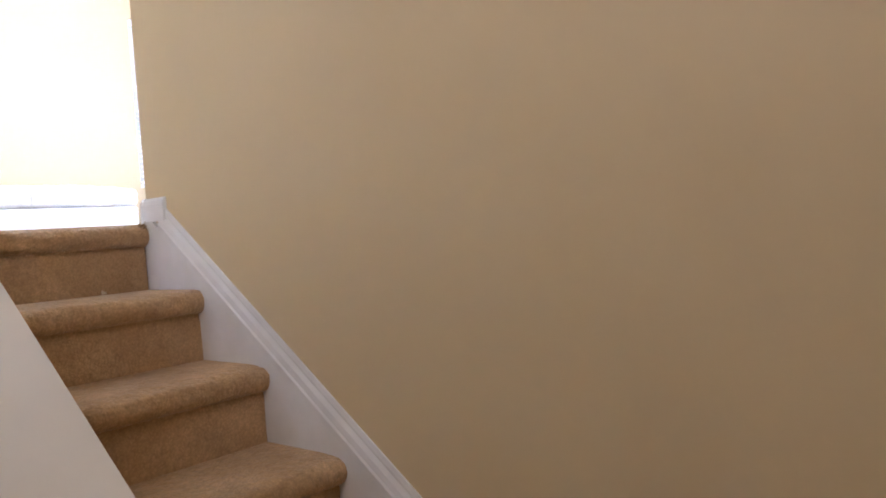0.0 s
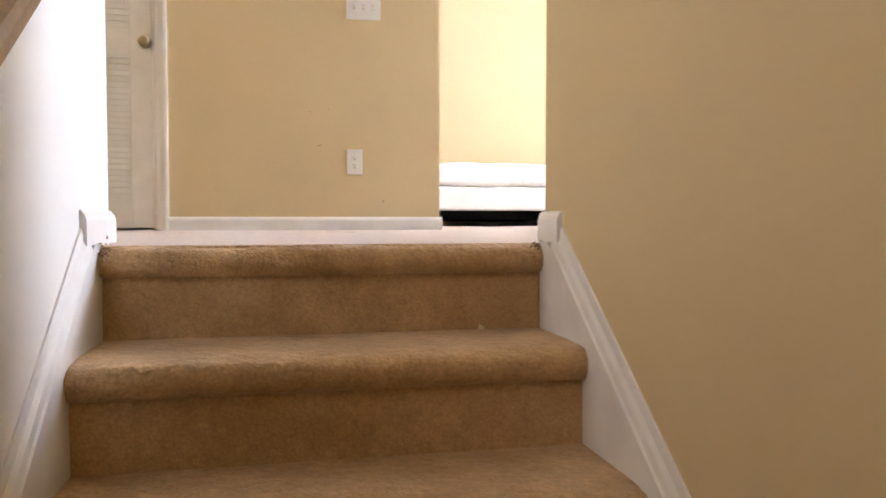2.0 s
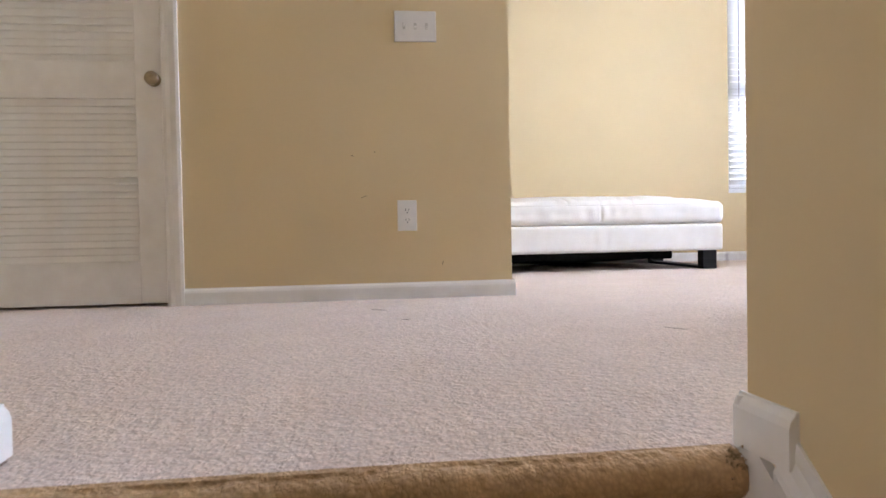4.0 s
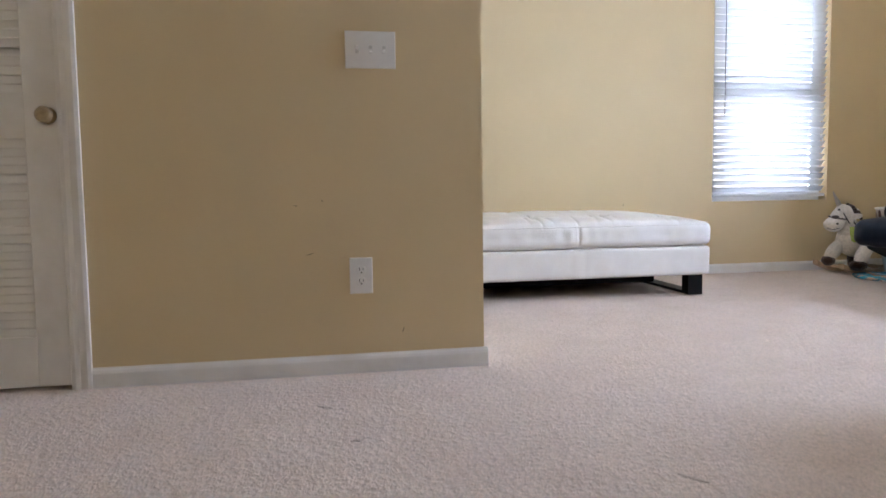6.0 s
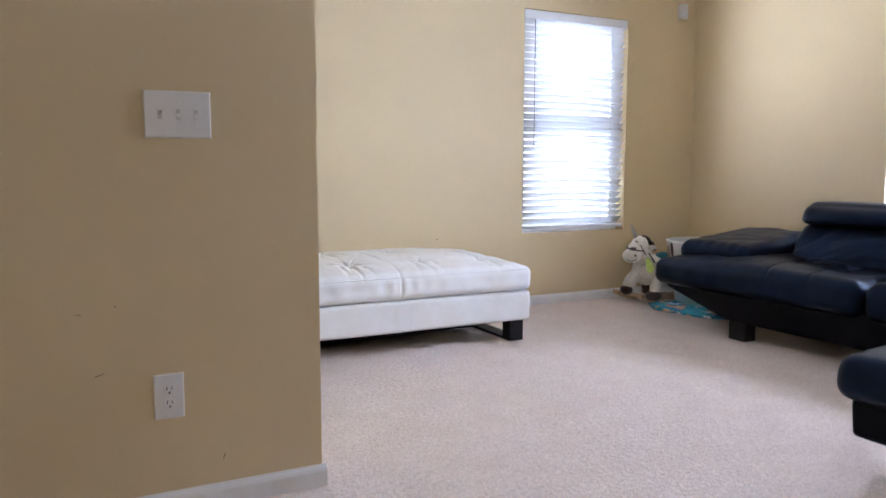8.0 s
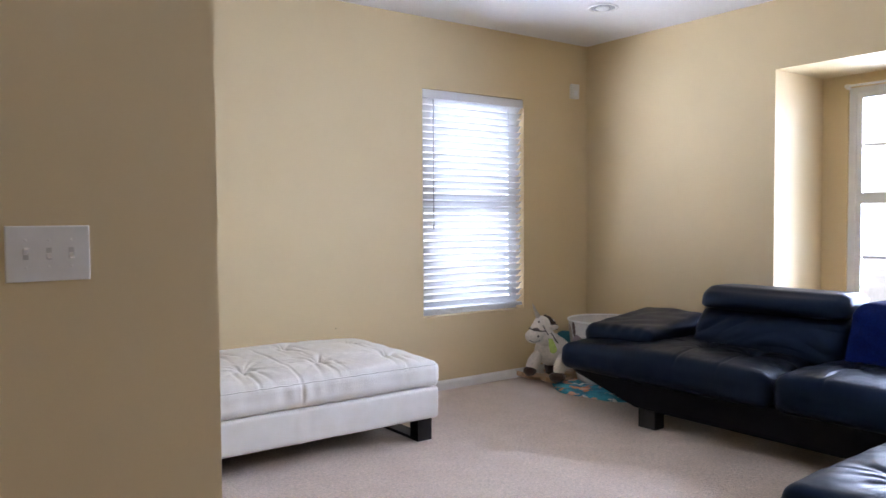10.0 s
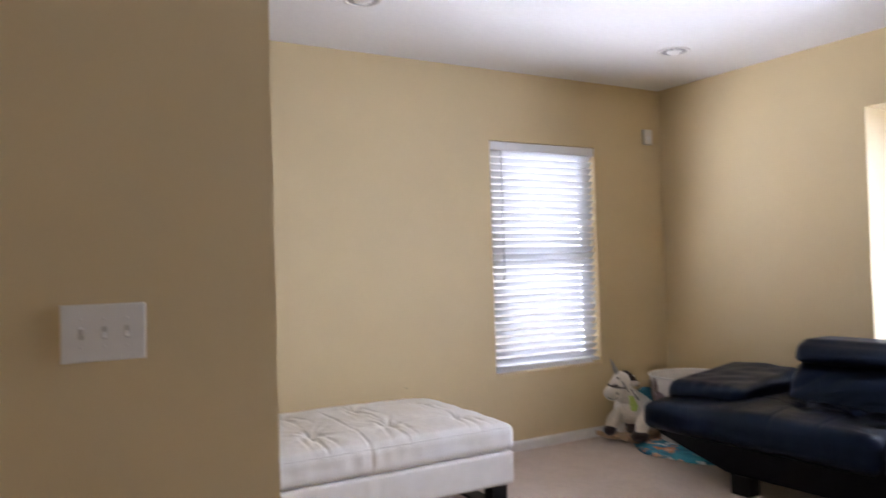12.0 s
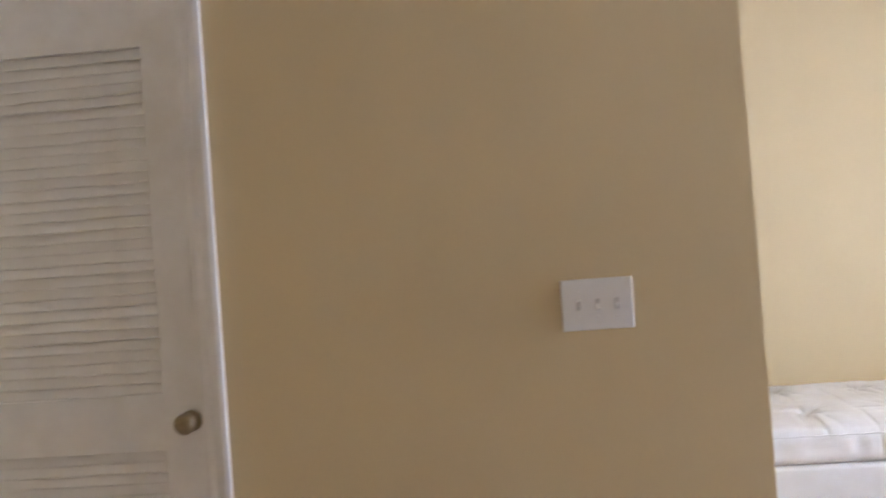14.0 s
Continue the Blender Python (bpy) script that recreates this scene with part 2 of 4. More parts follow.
# ---- walls ----
bm = B()
box(bm, 0.012, 0.127, -2.75, 0.023, LANDING - 0.2, CEIL)
structure("wall_stair", bm, M_wall, "plain beige painted wall beside the stairs", "wall")
bm = B()
box(bm, -2.08, 0.127, -2.87, -2.75, LANDING - 0.2, CEIL)
structure("wall_stair_south", bm, M_wall, "plain beige wall behind the landing", "wall")
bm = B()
# Pieces leave an opening for the added fill window.
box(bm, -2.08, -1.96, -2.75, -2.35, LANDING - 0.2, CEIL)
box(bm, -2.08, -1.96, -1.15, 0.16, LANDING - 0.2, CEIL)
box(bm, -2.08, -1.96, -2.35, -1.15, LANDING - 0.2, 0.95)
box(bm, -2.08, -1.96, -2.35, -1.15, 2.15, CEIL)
structure("wall_stair_west", bm, M_wall, "plain beige unseen wall of the stairwell with an added high window", "wall")
bm = B()
box(bm, WEST_X - 0.12, -1.96, 0.05, 0.16, LANDING - 0.2, CEIL)
structure("wall_hall_south", bm, M_wall, "plain beige wall closing the hall", "wall")
# Unseen; raised to the ceiling so the stairwell lamp misses the closet wall.
bm = B()
box(bm, -1.96, -1.045, 0.16, 0.27, LANDING - 0.2, CEIL)
structure("wall_guard", bm, M_wall, "unseen plain beige wall between stairwell and hall, blocks lamp light", "wall")
bm = B()
box(bm, WEST_X - 0.12, WEST_X, 0.16, FAR_Y + 0.16, -0.25, CEIL)
structure("wall_west", bm, M_wall, "plain beige wall at the end of the hall", "wall")
bm = B()
box(bm, 0.127, EAST_X + 0.14, SOUTH_Y - 0.12, SOUTH_Y, -0.25, CEIL)
structure("wall_south", bm, M_wall, "plain beige wall of the living room", "wall")
bm = B()
T = 0.16
box(bm, WEST_X, WX0, FAR_Y, FAR_Y + T, -0.25, CEIL)
box(bm, WX1, EAST_X + 0.14, FAR_Y, FAR_Y + T, -0.25, CEIL)
box(bm, WX0, WX1, FAR_Y, FAR_Y + T, -0.25, WZ0)
box(bm, WX0, WX1, FAR_Y, FAR_Y + T, WZ1, CEIL)
structure("wall_north", bm, M_wall, "beige painted living room wall with one window", "wall")
bm = B()
box(bm, EAST_X, EAST_X + 0.14, ALC_N, FAR_Y, -0.25, CEIL)
box(bm, EAST_X, EAST_X + 0.14, SOUTH_Y, ALC_S, -0.25, CEIL)
box(bm, EAST_X, EAST_X + 0.14, ALC_S, ALC_N, ALC_TOP, CEIL)
box(bm, EAST_X, EAST_X + 0.14, ALC_S, ALC_N, -0.25, SEAT_Z)
structure("wall_east", bm, M_wall, "beige painted wall with a deep window alcove", "wall")
# alcove: cheeks, top, seat and outer wall with two window openings
BW0, BW1, BZ0, BZ1 = 1.352, 2.783, 0.50, 2.018
bm = B()
box(bm, EAST_X + 0.14, ALC_X, ALC_N, ALC_N + 0.14, 0.2, ALC_TOP + 0.1)
box(bm, EAST_X + 0.14, ALC_X, ALC_S - 0.14, ALC_S, 0.2, ALC_TOP + 0.1)
box(bm, EAST_X + 0.14, ALC_X, ALC_S, ALC_N, ALC_TOP, ALC_TOP + 0.1)
box(bm, EAST_X + 0.14, ALC_X, ALC_S, ALC_N, 0.2, SEAT_Z)
box(bm, ALC_X, ALC_X + 0.14, BW1, ALC_N + 0.14, 0.2, ALC_TOP + 0.1)
box(bm, ALC_X, ALC_X + 0.14, ALC_S - 0.14, BW0, 0.2, ALC_TOP + 0.1)
box(bm, ALC_X, ALC_X + 0.14, BW0, BW1, BZ1, ALC_TOP + 0.1)
box(bm, ALC_X, ALC_X + 0.14, BW0, BW1, 0.2, BZ0)
structure("wall_alcove", bm, M_wall, "beige painted box alcove round the large window", "wall")

# closet block with the door opening
DX0, DX1, DTOP = -1.91, -1.15, 2.03
bm = B()
box(bm, DX1, CLOSET_X, CLOSET_Y, CLOSET_Y + 0.115, -0.1, CEIL)
box(bm, WEST_X, DX0, CLOSET_Y, CLOSET_Y + 0.115, -0.1, CEIL)
box(bm, DX0, DX1, CLOSET_Y, CLOSET_Y + 0.115, DTOP, CEIL)
structure("wall_closet", bm, M_wall, "beige wall with a closet door, switch and outlet", "wall")
bm = B()
box(bm, CLOSET_X - 0.115, CLOSET_X, CLOSET_Y + 0.115, 3.0, -0.1, CEIL)
structure("wall_closet_side", bm, M_wall, "beige end wall of the closet", "wall")
bm = B()
box(bm, WEST_X, CLOSET_X, 3.0, 3.115, -0.1, CEIL)
structure("wall_closet_back", bm, M_wall, "plain beige back wall of the closet", "wall")

bm = B()
box(bm, WEST_X - 0.12, EAST_X + 0.14, -2.87, FAR_Y + T, CEIL, CEIL + 0.2)
structure("ceiling", bm, M_ceiling, "flat white painted ceiling", "ceiling")


# ---- baseboards ----
def base_outline(h=0.067, t=0.013):
    return [(0, 0), (t, 0), (t, h * 0.72), (t * 0.75, h * 0.86), (t * 0.35, h * 0.95), (t * 0.3, h), (0, h)]


def baseboard(name, p, q, side, label="white painted baseboard on beige wall", z=0.0):
    """A run from p to q whose face looks towards side (a unit vector)."""
    (x0, y0), (x1, y1) = p, q
    bm = B()
    a, b = [], []
    for d, h in base_outline():
        a.append(bm.verts.new((x0 + side[0] * d, y0 + side[1] * d, z + h)))
        b.append(bm.verts.new((x1 + side[0] * d, y1 + side[1] * d, z + h)))
    n = len(a)
    for i in range(n):
        bm.faces.new((a[i], a[(i + 1) % n], b[(i + 1) % n], b[i]))
    bm.faces.new(a)
    bm.faces.new(b)
    bmesh.ops.recalc_face_normals(bm, faces=bm.faces)
    return structure(name, bm, M_trim, label, "baseboard")


baseboard("baseboard", (-1.088, CLOSET_Y), (CLOSET_X + 0.013, CLOSET_Y), (0, -1))
baseboard("baseboard", (CLOSET_X, CLOSET_Y), (CLOSET_X, 3.115), (1, 0))
baseboard("baseboard", (CLOSET_X, FAR_Y), (EAST_X, FAR_Y), (0, -1))
baseboard("baseboard", (EAST_X, SOUTH_Y), (EAST_X, FAR_Y - 0.013), (-1, 0))
baseboard("baseboard", (0.012, -0.085), (0.012, 0.036), (-1, 0), "short white baseboard end above the stair skirt", 0.004)
baseboard("baseboard", (0.0, 0.023), (0.14, 0.023), (0, 1), "white baseboard wrapping the stair wall end")
baseboard("baseboard", (0.127, SOUTH_Y), (0.127, 0.023), (1, 0))
baseboard("baseboard", (0.14, SOUTH_Y), (EAST_X - 0.013, SOUTH_Y), (0, 1))
baseboard("baseboard", (STAIR_L - 0.013, -0.085), (STAIR_L - 0.013, 0.173), (1, 0), "short white baseboard end above the stair skirt", 0.004)


# ---- stairs: carpeted steps with rolled nosings ----
def wpart(name, bm, mat, parent, label="", smooth=False):
    """A part whose mesh was drawn in the room's own coordinates."""
    off = Vector((0, 0, 0))
    p = parent
    while p is not None:
        off += p.matrix_basis.translation
        p = p.parent
    bmesh.ops.translate(bm, vec=-off, verts=bm.verts)
    return part(name, bm, mat, parent, label, smooth)


def step_mesh(y0, z0, seed, depth):
    """One step: tread, rolled nosing and riser, pulled a little uneven like stretched carpet."""
    prof = [(depth, 0.0), (depth * 0.6, 0.0), (0.10, 0.0), (0.07, -0.0005), (0.048, -0.002)]
    if depth < 0.1:
        prof = [(depth, 0.0), (0.0445, -0.0006), (0.042, -0.0012), (0.039, -0.0020), (0.036, -0.0028)]
    r = 0.031
    for k in range(9):
        a = math.pi / 2 + math.pi * k / 8
        prof.append((0.033 + r * 1.08 * math.cos(a), -0.0345 + r * math.sin(a)))
    prof += [(0.031, -0.071), (0.028, -0.09), (0.028, -0.13), (0.028, -0.17), (0.028, -RISE - 0.004)]
    bm = B()
    n = 300
    rows = []
    for i in range(n + 1):
        x = STAIR_L + (STAIR_R - STAIR_L) * i / n
        row = []
        for j, (dy, dz) in enumerate(prof):
            p = Vector((x, y0 + dy, z0 + dz))
            w = noise.noise(Vector((x * 5, seed * 3.1, j * 0.5))) * 0.004 + noise.noise(Vector((x * 34, seed * 7.7, j * 0.9))) * 0.0028 + noise.noise(Vector((x * 95, seed * 5.7, j * 1.9))) * 0.0024 + noise.noise(Vector((x * 170, seed * 2.3, j * 2.7))) * 0.0014
            if 3 < j < 15:
                p += Vector((0, math.copysign(1, -1) * w, w * 0.6))
            elif j >= 15 and j < len(prof) - 1:
                p.y += w * 0.5
            row.append(bm.verts.new(p))
        rows.append(row)
    for a, b in zip(rows, rows[1:]):
        for j in range(len(prof) - 1):
            bm.faces.new((a[j], a[j + 1], b[j + 1], b[j]))
    bmesh.ops.recalc_face_normals(bm, faces=bm.faces)
    return bm


stairs = tagged(new("stairs"), "flight of seven steps covered in worn beige carpet, shade in its colour", "stairs", kind="structure")
bm = B()
body = [(0.028, -0.06)]
for i in range(STEPS):
    body += [(0.036 - i * RUN, -0.070 - i * RISE), (0.034 - i * RUN, -(i + 1) * RISE - 0.006), (0.034 - (i + 1) * RUN, -(i + 1) * RISE - 0.006)]
body = body[1:-1] + [(0.034, LANDING - 0.006)]
prism(bm, body[::-1], "x", STAIR_L + 0.001, STAIR_R - 0.001)
part("stringer_core", bm, M_shaded_carpet, stairs)
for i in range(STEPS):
    part("step", step_mesh(-i * RUN, -i * RISE, i + 1, 0.03 + RUN if i else 0.046), M_shaded_carpet, stairs, smooth=True)


# frayed carpet corners where the top nosing meets the skirts
M_fray = material("dirty_frayed_carpet", (0.34, 0.235, 0.13), rough=0.95, noise_scale=90, vary=0.35, spec=0.05)
fray_rng = random.Random(11)
for x_end, way in ((STAIR_L, 1), (STAIR_R, -1)):
    bm = B()
    for k in range(46):
        c = Vector((x_end + way * (0.002 + abs(fray_rng.gauss(0, 0.010))), fray_rng.uniform(-0.006, 0.026), -0.012 + fray_rng.gauss(0, 0.008)))
        tip = c + Vector((way * fray_rng.uniform(-0.006, 0.006), fray_rng.uniform(-0.014, 0.0), fray_rng.uniform(-0.006, 0.009)))
        side = Vector((fray_rng.uniform(-1, 1), fray_rng.uniform(-1, 1), fray_rng.uniform(-1, 1))).normalized() * 0.0022
        up = side.cross(tip - c).normalized() * 0.0022
        base = [bm.verts.new(c + side), bm.verts.new(c - side * 0.5 + up), bm.verts.new(c - side * 0.5 - up)]
        t = bm.verts.new(tip)
        for q in range(3):
            bm.faces.new((base[q], base[(q + 1) % 3], t))
        bm.faces.new(base[::-1])
    part("frayed_corner", bm, M_fray, stairs, "dark frayed carpet corner")


# ---- stair skirts with moulded caps ----
def skirt(side, wall_x, face_x, end_y, label):
    k = RISE / RUN
    lo = -RUN * (STEPS - 1) - 0.18
    ob = tagged(new(f"trim_skirt_{side}"), label, "stair skirt", kind="structure")
    top = 0.02
    outline = [(0.03, 0.0), (0.03, -0.40), (lo, max(lo * k - 0.40, LANDING - 0.1)), (lo, lo * k + top), (-0.02, -0.02 * k + top)]
    bm = B()
    prism(bm, outline, "x", wall_x, face_x)
    wpart("board", bm, M_trim, ob)
    # moulded cap: a stepped profile swept down the slope
    sgn = 1 if face_x > wall_x else -1
    t = abs(face_x - wall_x)
    prof = [(0, top), (t + 0.003, top), (t + 0.004, top + 0.020), (t + 0.001, top + 0.026), (t - 0.001, top + 0.045), (t * 0.45, top + 0.058), (t * 0.5, top + 0.066), (0.004, top + 0.080), (0, top + 0.080)]
    bm = B()
    va = [bm.verts.new((wall_x + sgn * d, -0.058, -0.058 * k + h)) for d, h in prof]
    vb = [bm.verts.new((wall_x + sgn * d, lo, lo * k + h)) for d, h in prof]
    n = len(prof)
    for i in range(n):
        bm.faces.new((va[i], va[(i + 1) % n], vb[(i + 1) % n], vb[i]))
    bm.faces.new(va)
    bm.faces.new(vb)
    bmesh.ops.recalc_face_normals(bm, faces=bm.faces)
    wpart("cap_moulding", bm, M_trim, ob)
    return ob


skirt("right", 0.012, 0.0, 0.03, "white painted stair skirt with moulded cap")
skirt("left", STAIR_L - 0.013, STAIR_L, 0.16, "white painted stair skirt with moulded cap")

# ---- knee wall between the flights, sloping with the stairs ----
K = RISE / RUN
KH = 0.965
KX0, KX1 = -1.045, STAIR_L - 0.013
knee = tagged(new("wall_knee"), "white sloping knee wall with painted cap beside the stairs", "wall", kind="structure")
y_lo, y_hi, y_flat = -1.70, 0.16, -0.02
bm = B()
prism(bm, [(y_lo, LANDING - 0.1), (y_hi, LANDING - 0.1), (y_hi, y_flat * K + KH), (y_flat, y_flat * K + KH), (y_lo, y_lo * K + KH)], "x", KX0, KX1)
part("wall_body", bm, M_kneewall, knee)
bm = B()
prism(bm, [(y_lo - 0.02, y_lo * K + KH - 0.015), (y_flat, y_flat * K + KH), (y_hi + 0.02, y_flat * K + KH), (y_hi + 0.02, y_flat * K + KH + 0.022), (y_flat, y_flat * K + KH + 0.022), (y_lo - 0.02, y_lo * K + KH + 0.008)], "x", KX0 - 0.02, KX1 + 0.012)
part("cap", bm, M_trim, knee)


# ---- closet door: louvred leaf in a white casing ----
def louvre_door():
    door = tagged(new("door_1"), "closed white louvred closet door with worn brass knob", "door", kind="structure")
    y0, y1 = 2.238, 2.273
    for a, b in ((DX1 - 0.105, DX1 - 0.004), (DX0 + 0.004, DX0 + 0.105)):
        bm = B()
        box(bm, a, b, y0, y1, 0.012, DTOP - 0.004)
        bevelled(bm, 0.003)
        part("stile", bm, M_trim, door)
    xl, xr = DX0 + 0.105, DX1 - 0.105
    for a, b in ((0.012, 0.176), (0.813, 0.955), (1.842, DTOP - 0.004)):
        bm = B()
        box(bm, xl, xr, y0 + 0.003, y1 - 0.003, a, b)
        part("rail", bm, M_trim, door)
    pitch = 0.0283
    bm = B()
    prism(bm, [(-0.0050, -0.0150), (-0.0042, -0.0168), (-0.0010, -0.0155), (0.0040, 0.0150), (0.0022, 0.0180), (-0.0050, -0.0115)], "x", xl, xr)
    me = bpy.data.meshes.new("louvre_slat")
    bm.to_mesh(me)
    bm.free()
    me.materials.append(M_trim)
    for lo, hi in ((0.176, 0.813), (0.955, 1.842)):
        n = int((hi - lo - 0.01) / pitch)
        for i in range(n + 1):
            s = new("louvre_slat", me)
            s.parent = door
            # louvres shed outwards and down, each set by hand a touch differently
            s.matrix_basis = pose(0, (y0 + y1) / 2, lo + 0.016 + i * (hi - lo - 0.03) / n, random.choice((-1.0, 0.0, 0.0, 0.5, 1.0, 6.0, -6.0)), 0, 0)
    knob = B()
    lathe(knob, [(0.027, 0.0), (0.027, 0.004), (0.012, 0.008), (0.011, 0.022), (0.020, 0.030), (0.0265, 0.040), (0.026, 0.050), (0.018, 0.057), (0.004, 0.059)])
    bmesh.ops.rotate(knob, cent=(0, 0, 0), matrix=Matrix.Rotation(radians(90), 3, "X"), verts=knob.verts)
    bmesh.ops.translate(knob, vec=(-1.183, y0, 0.885), verts=knob.verts)
    part("knob", knob, M_brass, door, "worn brass round knob", smooth=True)
    return door


louvre_door()
casing = tagged(new("trim_door_casing"), "white painted door casing round the closet door", "door casing", kind="structure")


def casing_leg(x_in, x_out):
    bm = B()
    s = 1 if x_out > x_in else -1
    w = abs(x_out - x_in)
    prof = [(0, 0), (0, 0.010), (w * 0.2, 0.013), (w * 0.45, 0.011), (w * 0.8, 0.017), (w, 0.016), (w, 0)]
    pts = [(x_in + s * u, CLOSET_Y - d) for u, d in prof]
    prism(bm, pts, "z", 0.0, DTOP + 0.06)
    return bm


part("casing_leg", casing_leg(DX1, -1.087), M_trim, casing)
part("casing_leg", casing_leg(DX0, DX0 - 0.063), M_trim, casing)
bm = B()
box(bm, DX0, DX1, CLOSET_Y - 0.015, CLOSET_Y, DTOP, DTOP + 0.06)
part("casing_head", bm, M_trim, casing)
bm = B()
box(bm, DX0, DX1, CLOSET_Y + 0.046, CLOSET_Y + 0.06, DTOP - 0.03, DTOP)
box(bm, DX1 - 0.012, DX1, CLOSET_Y + 0.046, CLOSET_Y + 0.06, 0, DTOP - 0.03)
box(bm, DX0, DX0 + 0.012, CLOSET_Y + 0.046, CLOSET_Y + 0.06, 0, DTOP - 0.03)
part("door_stop", bm, M_trim, casing)


# ---- switch plate, outlet, scuffs ----
def plate(bm, w, h):
    box(bm, -w / 2, w / 2, -0.006, 0, -h / 2, h / 2)
    bmesh.ops.bevel(bm, geom=[e for e in bm.edges if all(v.co.y < -0.003 for v in e.verts)], offset=0.004, segments=3, profile=0.6, affect="EDGES")
    return bm


def screw(x, z, parent):
    bm = B()
    lathe(bm, [(0.0032, 0), (0.0032, 0.0012), (0.0018, 0.0018)], steps=10)
    bmesh.ops.rotate(bm, cent=(0, 0, 0), matrix=Matrix.Rotation(radians(90), 3, "X"), verts=bm.verts)
    bmesh.ops.translate(bm, vec=(x, -0.006, z), verts=bm.verts)
    part("screw", bm, M_plastic, parent)


sw = thing("light_switch", (-0.155, CLOSET_Y, 1.109), "white plastic wall plate with three toggle switches", "light switch")
part("cover_plate", plate(B(), 0.171, 0.124), M_plastic, sw)
for i in (-1, 0, 1):
    x = i * 0.046
    bm = B()
    box(bm, x - 0.0056, x + 0.0056, -0.0064, -0.0055, -0.0130, 0.0130)
    part("slot", bm, M_toggle_slot, sw, "shadowed toggle slot")
    bm = B()
    up = 1 if i < 0 else -1
    prism(bm, [(-0.004, -0.004), (-0.020, up * 0.010), (-0.017, up * 0.014), (-0.004, 0.005)], "x", x - 0.0042, x + 0.0042)
    part("toggle", bm, M_plastic, sw)
    for z in (-0.030, 0.030):
        screw(x, z, sw)

outlet = thing("wall_outlet", (-0.203, CLOSET_Y, 0.340), "white plastic duplex power outlet on beige wall", "power outlet")
part("cover_plate", plate(B(), 0.079, 0.125), M_plastic, outlet)
for dz in (-0.0195, 0.0195):
    bm = B()
    lathe(bm, [(0.0172, 0), (0.0172, 0.0015), (0.016, 0.0025)], steps=28)
    for v in bm.verts:
        v.co.y = max(-0.0140, min(0.0140, v.co.y))
    bmesh.ops.rotate(bm, cent=(0, 0, 0), matrix=Matrix.Rotation(radians(90), 3, "X"), verts=bm.verts)
    bmesh.ops.translate(bm, vec=(0, -0.006, dz), verts=bm.verts)
    sock = part("socket", bm, M_plastic, outlet)
    bm = B()
    box(bm, -0.0078, -0.0054, -0.0089, -0.0080, dz - 0.001, dz + 0.0085)
    box(bm, 0.0052, 0.0074, -0.0089, -0.0080, dz, dz + 0.0075)
    box(bm, -0.0026, 0.0026, -0.0089, -0.0080, dz - 0.0105, dz - 0.0055)
    part("slot", bm, M_slot, sock, "dark socket slots")
screw(0, 0, outlet)

for x, z, w, h, turn in ((-0.059, 0.143, 0.004, 0.020, 4), (-0.376, 0.419, 0.030, 0.003, -18), (-0.33, 0.60, 0.008, 0.004, 20), (-0.42, 0.585, 0.016, 0.0025, 8)):
    bm = B()
    lathe(bm, [(0.5, 0), (0.45, 0.0008)], steps=10)
    for v in bm.verts:
        v.co.x, v.co.y = v.co.x * w + 0.1 * h * math.sin(v.co.y * 6), v.co.y * h
    bmesh.ops.rotate(bm, cent=(0, 0, 0), matrix=Matrix.Rotation(radians(90), 3, "X"), verts=bm.verts)
    s = tagged(mesh_object("wall_scuff", bm, M_scuff), "small dark scuff mark on the beige wall", "scuff mark", "scuffs on the wall")
    s.matrix_basis = pose(x, CLOSET_Y, z, 0, turn, 0)

# ---- north window with blind ----
win = tagged(new("window_1"), "white double-hung window in a painted wall recess", "window", kind="structure")
yf0, yf1 = FAR_Y + 0.085, FAR_Y + 0.15


def sash(parent, axis_box, u0, u1, z0, z1, bar, cols, rows, glass_w):
    """A sash: two stiles, two rails, muntins and one pane a light. axis_box(u0, u1, z0, z1, d0, d1) draws a bar."""
    for a, b, c, d in ((u0, u0 + bar, z0, z1), (u1 - bar, u1, z0, z1), (u0 + bar, u1 - bar, z0, z0 + bar), (u0 + bar, u1 - bar, z1 - bar, z1)):
        part("sash_bar", axis_box(a, b, c, d, 0, 0.03), M_vinyl, parent)
    gu0, gu1, gz0, gz1 = u0 + bar, u1 - bar, z0 + bar, z1 - bar
    for i in range(1, cols):
        u = gu0 + (gu1 - gu0) * i / cols
        part("muntin", axis_box(u - 0.008, u + 0.008, gz0, gz1, 0.008, 0.022), M_vinyl, parent)
    for j in range(1, rows):
        z = gz0 + (gz1 - gz0) * j / rows
        part("muntin", axis_box(gu0, gu1, z - 0.008, z + 0.008, 0.009, 0.021), M_vinyl, parent)
    g = part("pane", axis_box(gu0, gu1, gz0, gz1, 0.013, 0.017), M_glass, parent)
    g.visible_shadow = False


def north_box(u0, u1, z0, z1, d0, d1):
    return box(B(), u0, u1, yf0 + 0.01 + d0, yf0 + 0.01 + d1, z0, z1)


for a, b, c, d in ((WX0, WX0 + 0.03, WZ0, WZ1), (WX1 - 0.03, WX1, WZ0, WZ1), (WX0 + 0.03, WX1 - 0.03, WZ0, WZ0 + 0.03), (WX0 + 0.03, WX1 - 0.03, WZ1 - 0.03, WZ1)):
    part("window_frame", box(B(), a, b, yf0, yf1, c, d), M_vinyl, win)
sash(win, north_box, WX0 + 0.03, WX1 - 0.03, WZ0 + 0.03, 1.29, 0.04, 1, 1, 0)
sash(win, north_box, WX0 + 0.03, WX1 - 0.03, 1.29, WZ1 - 0.03, 0.04, 1, 1, 0)

